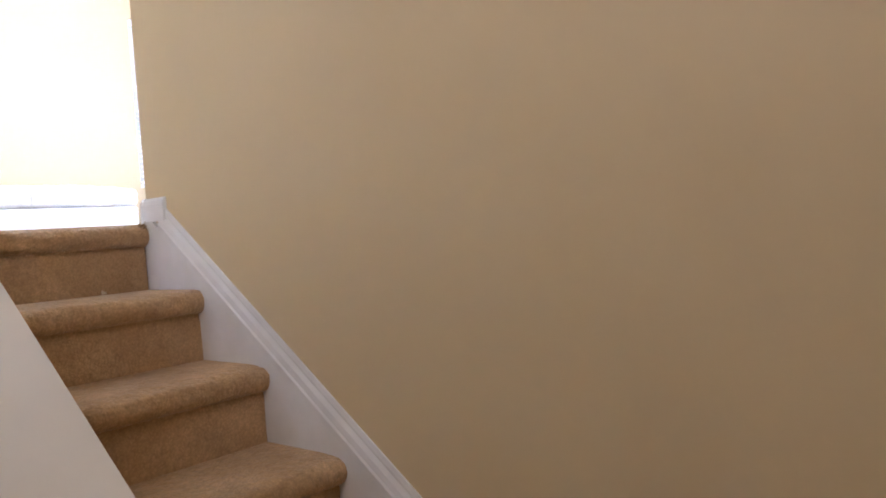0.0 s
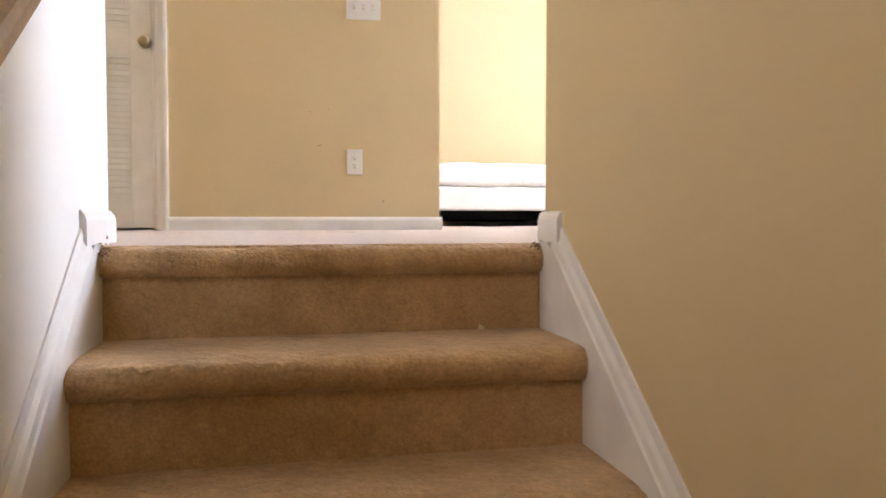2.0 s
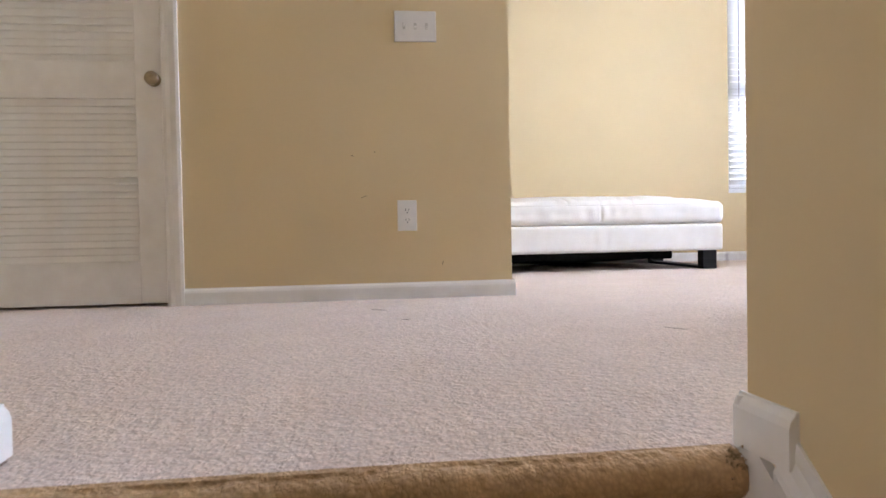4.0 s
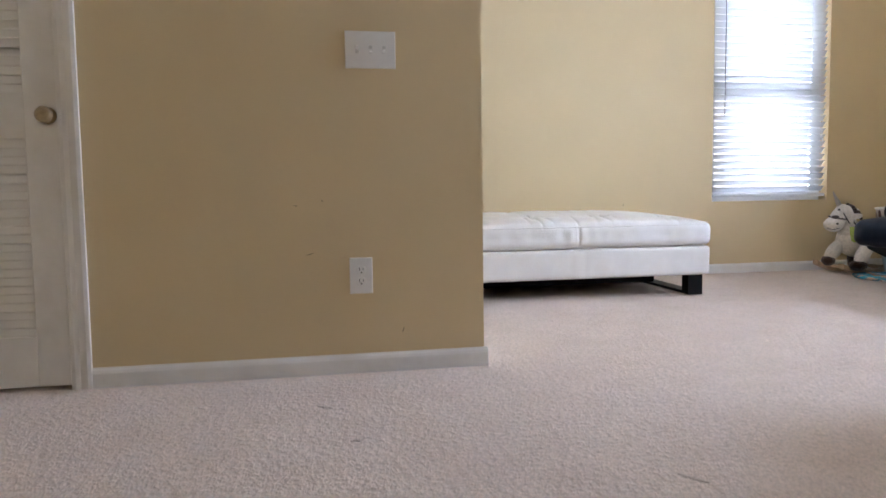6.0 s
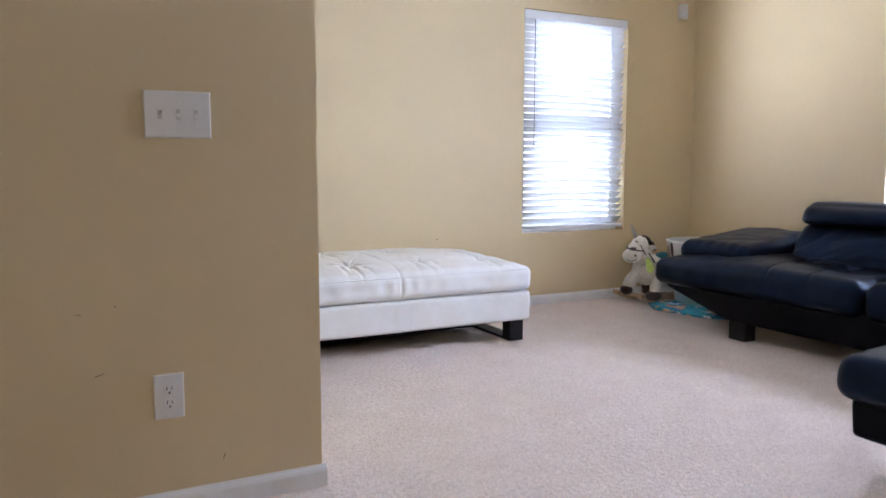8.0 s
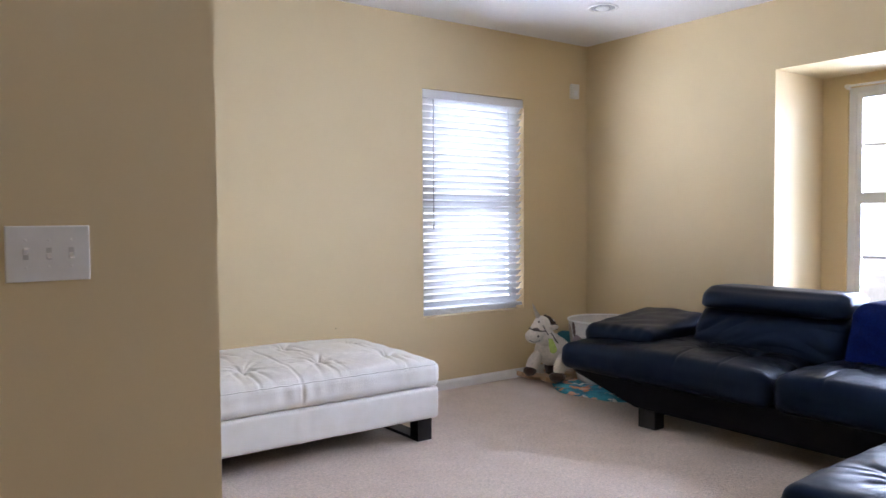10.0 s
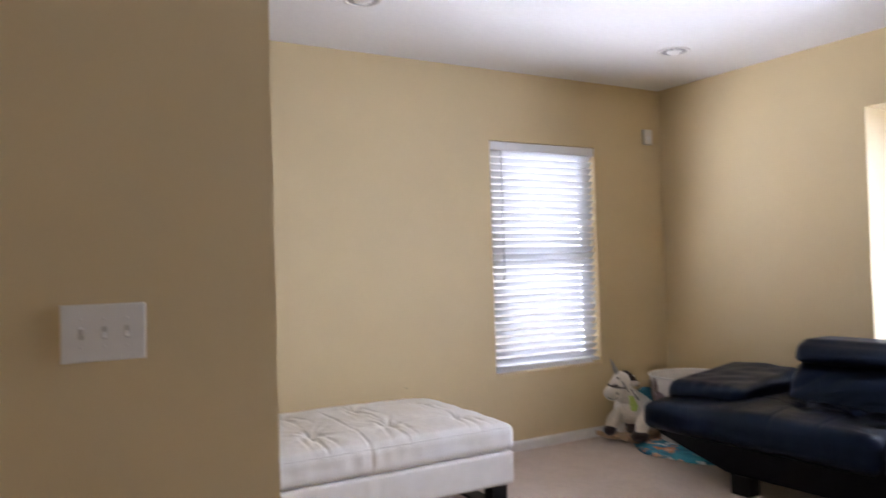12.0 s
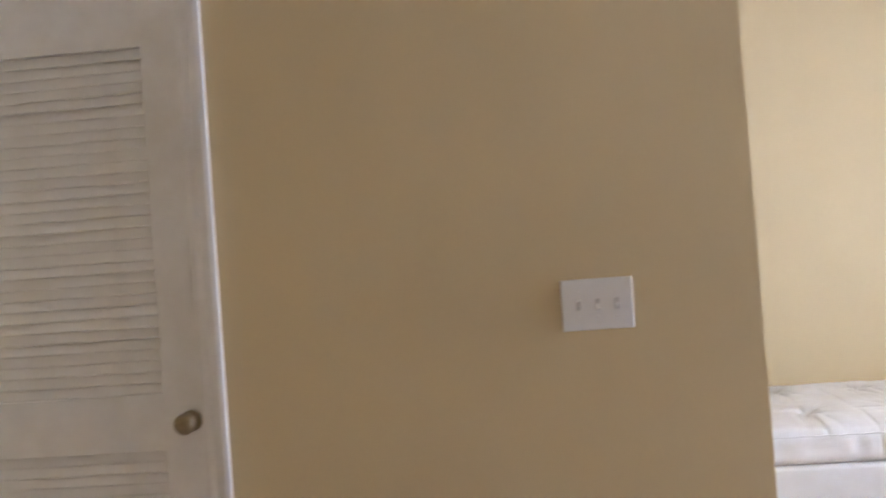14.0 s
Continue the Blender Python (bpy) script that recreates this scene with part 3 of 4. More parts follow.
blind = thing("window_blind", ((WX0 + WX1) / 2, FAR_Y + 0.035, WZ0), "white horizontal slat blind, lowered with slats half tilted", "blind")
hw = (WX1 - WX0) / 2 - 0.008
H = WZ1 - WZ0
part("headrail", bevelled(box(B(), -hw - 0.004, hw + 0.004, -0.034, 0.028, H - 0.062, H - 0.004), 0.003), M_vinyl, blind)
bm = B()
n = 8
for i in range(n):
    a0, a1 = -0.025 + 0.05 * i / n, -0.025 + 0.05 * (i + 1) / n
    c0, c1 = 0.004 * (1 - (a0 / 0.025) ** 2), 0.004 * (1 - (a1 / 0.025) ** 2)
    v = [bm.verts.new(p) for p in ((-hw, a0, c0), (hw, a0, c0), (hw, a1, c1), (-hw, a1, c1))]
    bm.faces.new(v)
bmesh.ops.remove_doubles(bm, verts=bm.verts, dist=1e-5)
bmesh.ops.solidify(bm, geom=bm.faces[:], thickness=0.0022)
slat_mesh = bpy.data.meshes.new("slat")
for f in bm.faces:
    f.smooth = True
bm.to_mesh(slat_mesh)
bm.free()
slat_mesh.materials.append(M_blind)
SLATS = 31
for i in range(SLATS):
    s = new("slat", slat_mesh)
    s.parent = blind
    z = 0.085 + (H - 0.062 - 0.10) * i / (SLATS - 1)
    s.matrix_basis = pose(0, 0, z, -46 + random.uniform(-0.8, 0.8), random.uniform(-0.07, 0.07), 0)
part("bottom_rail", bevelled(box(B(), -hw, hw, -0.026, 0.026, 0.03, 0.052), 0.004), M_blind, blind).matrix_basis = pose(0, 0, 0, 0, 0.5, 0)
for x in (-hw + 0.13, hw - 0.13):
    for y in (-0.024, 0.024):
        bm = B()
        lathe(bm, [(0.0009, 0.04), (0.0009, H - 0.06)], x, y, 6)
        part("ladder_cord", bm, M_vinyl, blind)
bm = B()
lathe(bm, [(0.0045, 0.60), (0.0045, 0.63), (0.0035, 0.64), (0.0035, H - 0.07)], -hw + 0.075, -0.045, 8)
part("tilt_wand", bm, M_strap_grey, blind, "clear grey tilt wand")
for dx, z in ((0.0, 0.47), (0.012, 0.44)):
    bm = B()
    lathe(bm, [(0.002, z - 0.018), (0.006, z - 0.012), (0.003, z + 0.008), (0.0008, z + 0.01), (0.0008, H - 0.07)], hw - 0.05 + dx, -0.040, 8)
    part("pull_cord", bm, M_vinyl, blind)

# ---- alcove windows ----
bay = tagged(new("window_2"), "large white double-hung window with grilles in the alcove", "window", kind="structure")
xf0 = ALC_X + 0.03


def east_box(u0, u1, z0, z1, d0, d1):
    return box(B(), xf0 + d0, xf0 + d1, u0, u1, z0, z1)


mid = (BW0 + BW1) / 2
for a, b, c, d in ((BW0, BW0 + 0.045, BZ0, BZ1), (BW1 - 0.045, BW1, BZ0, BZ1), (BW0 + 0.045, BW1 - 0.045, BZ0, BZ0 + 0.03), (BW0 + 0.045, BW1 - 0.045, BZ1 - 0.035, BZ1)):
    part("window_frame", east_box(a, b, c, d, -0.01, 0.09), M_vinyl, bay)
for a, b in ((BW0 + 0.045, BW1 - 0.045),):
    sash(bay, east_box, a, b, BZ0 + 0.03, 1.30, 0.035, 4, 2, 0)
    sash(bay, east_box, a, b, 1.30, BZ1 - 0.035, 0.035, 4, 2, 0)
part("window_sill", bevelled(box(B(), ALC_X - 0.03, ALC_X + 0.02, BW0 - 0.03, BW1 + 0.03, BZ0 - 0.03, BZ0 - 0.004), 0.004), M_trim, bay)


# ---- recessed ceiling lights ----
M_reflector = material("white_lamp_reflector", (0.50, 0.50, 0.50), rough=0.25, noise_scale=20, vary=0.03)
M_bulb = material("frosted_bulb", (0.85, 0.85, 0.83), rough=0.3, noise_scale=20, vary=0.02)


def downlight(x, y, z):
    d = thing("recessed_ceiling_light", (x, y, z), "unlit white recessed ceiling light with trim ring", "ceiling light", "recessed lights in the ceiling")
    bm = B()
    ring = [(0.098, -0.001), (0.098, -0.005), (0.088, -0.007), (0.076, -0.004), (0.076, -0.001)]
    n = 36
    rings = [[bm.verts.new((r * math.cos(2 * math.pi * i / n), r * math.sin(2 * math.pi * i / n), h)) for i in range(n)] for r, h in ring]
    for a, b in zip(rings, rings[1:]):
        for i in range(n):
            bm.faces.new((a[i], a[(i + 1) % n], b[(i + 1) % n], b[i]))
    bmesh.ops.recalc_face_normals(bm, faces=bm.faces)
    part("trim_ring", bm, M_plastic, d, smooth=True)
    bm = B()
    prof = [(0.076, -0.003), (0.060, -0.0015), (0.03, -0.001)]
    rings = [[bm.verts.new((r * math.cos(2 * math.pi * i / n), r * math.sin(2 * math.pi * i / n), h)) for i in range(n)] for r, h in prof]
    for a, b in zip(rings, rings[1:]):
        for i in range(n):
            bm.faces.new((a[i], a[(i + 1) % n], b[(i + 1) % n], b[i]))
    bm.faces.new(rings[-1])
    part("reflector", bm, M_reflector, d, smooth=True)
    bm = B()
    lathe(bm, [(0.004, -0.020), (0.03, -0.016), (0.045, -0.008), (0.048, -0.002)], steps=24)
    part("bulb", bm, M_bulb, d, smooth=True)
    return d


downlight(1.195, 3.715, CEIL)
downlight(3.305, 3.69, CEIL)
downlight(4.304, 2.362, ALC_TOP)

# ---- wall speaker / sensor box in the corner ----
sp = thing("wall_sensor", (3.905, FAR_Y, 2.165), "small white plastic box mounted on the wall", "sensor")
bm = B()
box(bm, -0.04, 0.04, -0.03, 0, -0.056, 0.056)
bevelled(bm, 0.006)
part("housing", bm, M_plastic, sp)
bm = B()
box(bm, -0.022, 0.022, -0.0325, -0.0295, -0.035, 0.005)
part("lens", bm, M_vinyl, sp)


# ---- soft furniture ----
def soft_box(x0, x1, y0, y1, z0, z1, r, nx=20, ny=14, nz=5, shape=None):
    """A rounded box of many faces; shape moves each point (given with its place in 0..1 on each axis)."""
    bm = B()
    c = Vector(((x0 + x1) / 2, (y0 + y1) / 2, (z0 + z1) / 2))
    h = Vector(((x1 - x0) / 2, (y1 - y0) / 2, (z1 - z0) / 2))
    r = min(r, h.x, h.y, h.z)

    def spread(n, size):
        k = min(0.45, r / size)
        e = [k * 0.35, k * 0.7]
        mid = [k + (1 - 2 * k) * i / max(1, n) for i in range(max(1, n) + 1)]
        return [0.0] + e + mid + [1 - v for v in e[::-1]] + [1.0]

    us = [spread(nx, 2 * h.x), spread(ny, 2 * h.y), spread(nz, 2 * h.z)]

    def put(u, v, w):
        p = Vector(((u * 2 - 1) * h.x, (v * 2 - 1) * h.y, (w * 2 - 1) * h.z))
        q = Vector([max(-(h[i] - r), min(h[i] - r, p[i])) for i in range(3)])
        d = p - q
        if d.length > 1e-9:
            p = q + d.normalized() * r
        p += c
        if shape:
            p = shape(p, u, v, w)
        return bm.verts.new(p)

    for ax in range(3):
        a, b = [i for i in range(3) if i != ax]
        for side in (0.0, 1.0):
            grid = []
            for i in us[a]:
                line = []
                for j in us[b]:
                    t = [0, 0, 0]
                    t[ax], t[a], t[b] = side, i, j
                    line.append(put(*t))
                grid.append(line)
            for g0, g1 in zip(grid, grid[1:]):
                for k in range(len(g0) - 1):
                    bm.faces.new((g0[k], g0[k + 1], g1[k + 1], g1[k]))
    bmesh.ops.remove_doubles(bm, verts=bm.verts, dist=2e-5)
    bmesh.ops.recalc_face_normals(bm, faces=bm.faces)
    return bm


def wrinkle(p, amount, scale, seed):
    q = p * scale + Vector((seed, seed * 1.7, -seed))
    return noise.noise(q) * amount


def tufted(tufts, depth, reach, puff, seed, axis=2, groove=(), line=0.3, pucker=None):
    """Buttons pulled in with creases radiating from them, stitched lines, a swell between, and puckered sides."""
    def shape(p, u, v, w):
        if w > 0.5:
            k = (w - 0.5) * 2
            d = 0.0
            for i, t in enumerate(tufts):
                q = math.hypot(p.x - t[0], p.y - t[1])
                d = max(d, math.exp(-(q / reach) ** 2))
                ang = math.atan2(p.y - t[1], p.x - t[0])
                ray = (0.5 + 0.5 * math.sin(5 * ang + 1.9 * i + seed)) ** 6 + 0.7 * (0.5 + 0.5 * math.sin(9 * ang + 2.7 * i)) ** 8
                d += 0.30 * ray * math.exp(-(q / (reach * 3.0)) ** 2) * (1 - math.exp(-(q / (reach * 0.6)) ** 2))
            for g_axis, g in groove:
                fade = 0.55 + 0.45 * noise.noise(Vector((p.x * 4 + seed, p.y * 4, g)))
                d = max(d, line * fade * math.exp(-((p[g_axis] - g + 0.006 * noise.noise(Vector((p.x * 7, p.y * 7, seed)))) / 0.009) ** 2))
            p.z += 0.016 * v * k
            swell = puff * (1 - (2 * u - 1) ** 4) * (1 - (2 * v - 1) ** 4)
            p.z += k * (swell - depth * d) + k * (wrinkle(p, 0.006, 8, seed) + wrinkle(p, 0.0012, 30, seed + 2))
        n = wrinkle(Vector((p.x, p.y, p.z * 0.25)), 0.006, 13, seed + 3)
        mid = 1 - abs(2 * w - 1)
        if pucker:
            # gathers running down from the top seam beside the middle join
            near = math.exp(-((p.x - pucker) / 0.36) ** 2)
            n += near * 0.0030 * math.sin(p.x * 62 + 2.5 * math.sin(p.x * 11)) * (0.3 + 0.7 * w)
            n -= 0.005 * math.exp(-((p.x - pucker) / 0.008) ** 2)
        p.x += (2 * u - 1) * n * mid if abs(2 * u - 1) > 0.98 else 0.0
        p.y += (2 * v - 1) * n * (mid + 0.35) if abs(2 * v - 1) > 0.98 else 0.0
        return p

    return shape


# white leather ottoman bench
OX0, OX1, OY0, OY1 = 0.31, 1.932, 3.592, 4.51
ott = thing("ottoman_bench", ((OX0 + OX1) / 2, (OY0 + OY1) / 2, 0), "long white leather ottoman bench with tufted cushion, black legs", "ottoman")
tufts = [(OX0 + 0.20 + 0.405 * i, OY0 + y) for i in range(4) for y in (0.23, 0.66)]
lines = ((0, (OX0 + OX1) / 2), (1, OY0 + 0.23), (1, OY0 + 0.66)) + tuple((0, tufts[2 * i][0]) for i in range(4))
puckered = tufted(tufts, 0.030, 0.042, 0.046, 1.0, groove=lines, line=0.22, pucker=(OX0 + OX1) / 2)


def ottoman_cushion(p, u, v, w):
    """Tufted top; the leather gathers into short creases that run from the front buttons to the front edge."""
    p = puckered(p, u, v, w)
    if w > 0.9:
        for i, (tx, ty) in enumerate(tufts):
            for k in (-1, 0, 1):
                mid_x = tx + 0.05 * k + 0.10 * k * (ty - p.y) + 0.012 * math.sin(9 * p.y + i)
                run = max(0.0, 1 - abs(p.y - ty + 0.09) / 0.17)
                p.z -= (0.010 if k == 0 else 0.006) * run * math.exp(-((p.x - mid_x) / 0.012) ** 2)
    return p


bm = soft_box(OX0, OX1, OY0, OY1, 0.286, 0.424, 0.042, 300, 150, 12, ottoman_cushion)
wpart("cushion", bm, M_white_leather, ott, "tufted white leather cushion", smooth=True)
bm = B()
path = [(OX0 + 0.03 + (OX1 - OX0 - 0.06) * i / 120, OY0 + 0.004, 0.4085 + 0.0012 * math.sin(i * 0.9)) for i in range(121)]
for p, q in zip(path, path[1:]):
    ring = []
    for c in (p, q):
        ring.append([bm.verts.new((c[0], c[1] + 0.0026 * math.cos(a * math.pi / 3), c[2] + 0.0026 * math.sin(a * math.pi / 3))) for a in range(6)])
    for a in range(6):
        bm.faces.new((ring[0][a], ring[0][(a + 1) % 6], ring[1][(a + 1) % 6], ring[1][a]))
wpart("piping", bm, M_white_leather, ott, "stitched white leather edge piping", smooth=True)
bm = soft_box(OX0 + 0.005, OX1 - 0.008, OY0 + 0.010, OY1 - 0.005, 0.116, 0.284, 0.020, 60, 20, 6,
              lambda p, u, v, w: p + Vector((0, (-0.005 * math.exp(-((p.x - 1.12) / 0.012) ** 2) + 0.004 * math.exp(-((p.x - 1.14) / 0.01) ** 2) if v < 0.5 else 0) + wrinkle(p, 0.004, 6, 5), 0)))
wpart("base", bm, M_white_leather, ott, smooth=True)
# Added dark panel: stands in for the deep shadow below the ottoman.
bm = soft_box(OX0 + 0.03, OX1 - 0.26, OY0 + 0.20, OY1 - 0.03, 0.060, 0.122, 0.012, 20, 12, 2,
              lambda p, u, v, w: p - Vector((0, 0, 0.028 * (1 - w) * math.sin(math.pi * u) * math.sin(math.pi * v))))
wpart("dust_cover", bm, M_under_shade, ott, "sagging black panel standing in for shade under the base", smooth=True)
for x in (OX0 + 0.05, OX1 - 0.135):
    bm = B()
    a, b = OY0 + 0.03, OY1 - 0.03
    prism(bm, [(a, 0), (b, 0), (b, 0.119), (b - 0.075, 0.119), (b - 0.075, 0.016), (a + 0.075, 0.016), (a + 0.075, 0.119), (a, 0.119)], "x", x, x + 0.088)
    wpart("leg", bm, M_black_wood, ott, "black wooden sled leg")

# black leather sectional sofa: main run with headrests, and a chaise
SX0, SXB = 2.93, 3.93
sofa = thing("sectional_sofa", (3.2, 2.3, 0), "black leather sectional sofa with chaise and padded headrests", "sofa")
bm = B()
prism(bm, [(3.62, 0.275), (3.62, 0.235), (3.14, 0.10), (0.62, 0.10), (0.62, 0.275)], "x", SX0 + 0.03, SXB)
bevelled(bm, 0.012)
wpart("base", bm, M_shaded_leather, sofa, smooth=False)
bm = B()
prism(bm, [(1.620, 0.287), (1.635, 0.170), (2.10, 0.10), (SX0 + 0.02, 0.10), (SX0 + 0.02, 0.287)], "y", 0.635, 1.465)
bevelled(bm, 0.014)
wpart("chaise_base", bm, M_shaded_leather, sofa)


def seat_shape(tufts, seed):
    """Seat leather: buttons pulled in, seams from button to button both ways."""
    lines = tuple((0, t[0]) for t in tufts) + tuple((1, t[1]) for t in tufts)
    return tufted(tufts, 0.036, 0.045, 0.048, seed, groove=lines, line=0.30)


long_seat = seat_shape([(SX0 + 0.34, 2.60), (SX0 + 0.32, 2.86)], 3.0)


def arm_end(p, u, v, w):
    """The long seat runs on under the arm pad, thinner and flatter towards its end."""
    p = long_seat(p, u, v, w)
    k = max(0.0, min(1.0, (p.y - 2.95) / 0.5))
    if w > 0.5:
        p.z -= (w - 0.5) * 2 * 0.018 * k * k * (3 - 2 * k)
        # leather drawn tight into the join with the next seat
        p.z += 0.012 * math.exp(-((p.y - 2.42) / 0.09) ** 2) + 0.006 * math.sin(p.x * 46 + 7 * p.y) * math.exp(-((p.y - 2.37) / 0.05) ** 2)
    return p


bm = soft_box(SX0 - 0.02, SXB - 0.2, 2.308, 3.70, 0.25, 0.412, 0.058, 80, 150, 6, arm_end)
wpart("seat_cushion", bm, M_black_leather, sofa, "long seat cushion reaching under the arm", smooth=True)
a, b = 1.50, 2.303
tf = [(SX0 + 0.30, a + (b - a) * 0.33), (SX0 + 0.30, a + (b - a) * 0.70)]
bm = soft_box(SX0 - 0.02, SXB - 0.3, a, b, 0.25, 0.412, 0.058, 80, 90, 6, seat_shape(tf, 4.0))
wpart("seat_cushion", bm, M_black_leather, sofa, smooth=True)
tf = [(1.58 + 0.24 + 0.30 * i, y) for i in range(4) for y in (0.84, 1.24)]
bm = soft_box(1.58, SX0 - 0.015, 0.60, 1.505, 0.283, 0.405, 0.05, 150, 100, 6, seat_shape(tf, 6.0))
wpart("chaise_cushion", bm, M_black_leather, sofa, smooth=True)
bm = soft_box(SX0 - 0.02, SXB - 0.3, 0.60, 1.495, 0.25, 0.42, 0.05, 24, 24, 4, seat_shape([(3.2, 1.05)], 7.0))
wpart("corner_cushion", bm, M_black_leather, sofa, smooth=True)


def slope_arm(p, u, v, w):
    # the pad swells and climbs towards the back rest
    p.z += 0.070 * u ** 1.2 + 0.014 * math.sin(math.pi * v) + wrinkle(p, 0.006, 11, 8.0)
    # gathers where the cover turns under at the front
    p.z += 0.005 * math.sin(p.y * 70) * math.exp(-u / 0.10) * (1 - v) * w
    return p


bm = soft_box(3.08, 3.70, 3.14, 3.66, 0.390, 0.515, 0.058, 44, 40, 8, slope_arm)
wpart("arm_pad", bm, M_black_leather, sofa, "padded black leather arm cushion", smooth=True)


def back_shape(seed, tilt=0.16, folds=0.016):
    """A back pad leaning away, with long sagging folds across it."""
    def shape(p, u, v, w):
        p.x += tilt * (w - 0.2) - (1 - u) * 0.03 * math.sin(math.pi * w) * math.sin(math.pi * v)
        q = Vector((seed, p.y * 2.2, p.z * 9 + 0.8 * math.sin(p.y * 5 + seed)))
        n = (1 - abs(noise.noise(q)) * 2) * folds + noise.noise(q * 3.1) * folds * 0.3
        p.x += n * (1 - u)
        p.z += n * 0.3 * w
        return p
    return shape


bm = soft_box(3.35, 3.66, 2.20, 3.075, 0.405, 0.665, 0.07, 10, 90, 40, back_shape(11.0, 0.15, 0.020))
wpart("back_cushion", bm, M_black_leather, sofa, smooth=True)
bm = soft_box(3.42, 3.70, 2.196, 3.060, 0.645, 0.778, 0.062, 8, 60, 18, back_shape(16.0, 0.06, 0.006))
wpart("headrest", bm, M_black_leather, sofa, smooth=True)
for a, b, sd in ((1.36, 2.19, 12.0), (0.62, 1.35, 13.0)):
    bm = soft_box(3.36, 3.68, a, b, 0.40, 0.742, 0.06, 10, 60, 30, back_shape(sd, 0.14, 0.010))
    wpart("back_cushion", bm, M_navy, sofa, "navy blue velour covered back cushion", smooth=True)
bm = soft_box(3.70, SXB + 0.03, 0.62, 3.02, 0.25, 0.66, 0.05, 6, 40, 8)
wpart("back_frame", bm, M_black_leather, sofa, smooth=True)
for x, y in ((2.955, 2.995), (3.80, 3.0), (3.80, 0.70), (2.12, 1.33), (2.12, 0.70)):
    bm = B()
    box(bm, x, x + 0.085, y, y + 0.115, 0, 0.103)
    bevelled(bm, 0.004)
    wpart("leg", bm, M_black_wood, sofa, "black wooden block leg")

# ---- bright hazy distance outside the windows ----
M_haze = bpy.data.materials.new("bright_haze")
M_haze.use_nodes = True
_nt = M_haze.node_tree
_nt.nodes.remove(_nt.nodes["Principled BSDF"])
_e = _nt.nodes.new("ShaderNodeEmission")
_e.inputs[0].default_value = (0.93, 0.97, 1.0, 1)
_e.inputs[1].default_value = 5.0
_nt.links.new(_e.outputs[0], _nt.nodes["Material Output"].inputs[0])
for name, b in (("backdrop_east", (60, 60.2, -60, 70, -1.65, 60)), ("backdrop_north", (-60, 60, 70, 70.2, -1.65, 60))):
    bm = B()
    box(bm, *b)
    structure(name, bm, M_haze, "bright hazy sky beyond the window", "backdrop")

# unseen stairwell window, added as the opening for the fill lamp
added_stair_win = tagged(new("window_3_added"), "unseen plain white window added high in the stairwell wall", "window", kind="structure")
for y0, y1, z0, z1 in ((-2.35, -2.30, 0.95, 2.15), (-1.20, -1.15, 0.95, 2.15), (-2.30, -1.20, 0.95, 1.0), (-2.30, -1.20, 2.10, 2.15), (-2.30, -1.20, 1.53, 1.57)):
    part("window_frame", box(B(), -2.05, -2.0, y0, y1, z0, z1), M_vinyl, added_stair_win)
g = part("pane", box(B(), -2.03, -2.026, -2.30, -1.20, 1.0, 2.10), M_glass, added_stair_win)
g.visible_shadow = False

# ---- wooden handrail on the knee wall ----
M_oak = material("honey_oak", (0.42, 0.27, 0.14), rough=0.4, noise_scale=30, vary=0.15, bump=0.05, bump_scale=80, coarse=0.1, coarse_scale=6)
rail = thing("handrail", (KX1, -0.8, 0), "honey oak handrail fixed to the white knee wall", "handrail")
prof = [(0.030, 0.008), (0.034, 0.0), (0.064, 0.0), (0.070, 0.008), (0.072, 0.03), (0.068, 0.048), (0.058, 0.056), (0.042, 0.056), (0.032, 0.048), (0.028, 0.03)]
ya, yb, h0 = -1.60, -0.24, 0.722
bm = B()
va = [bm.verts.new((KX1 + d, ya, ya * K + h0 + h)) for d, h in prof]
vb = [bm.verts.new((KX1 + d, yb, yb * K + h0 + h)) for d, h in prof]
for i in range(len(prof)):
    bm.faces.new((va[i], va[(i + 1) % len(prof)], vb[(i + 1) % len(prof)], vb[i]))
bm.faces.new(va)
bm.faces.new(vb)
bmesh.ops.recalc_face_normals(bm, faces=bm.faces)
wpart("rail", bm, M_oak, rail)
for y in (-1.35, -0.55):
    bm = B()
    z = y * K + h0
    prism(bm, [(KX1, z - 0.09), (KX1 + 0.006, z - 0.09), (KX1 + 0.008, z - 0.05), (KX1 + 0.05, z - 0.012), (KX1 + 0.056, z + 0.004), (KX1 + 0.044, z + 0.004), (KX1 + 0.006, z - 0.025), (KX1, z - 0.02)], "y", y - 0.010, y + 0.010)
    wpart("bracket", bm, M_brass, rail, "brass wall bracket")

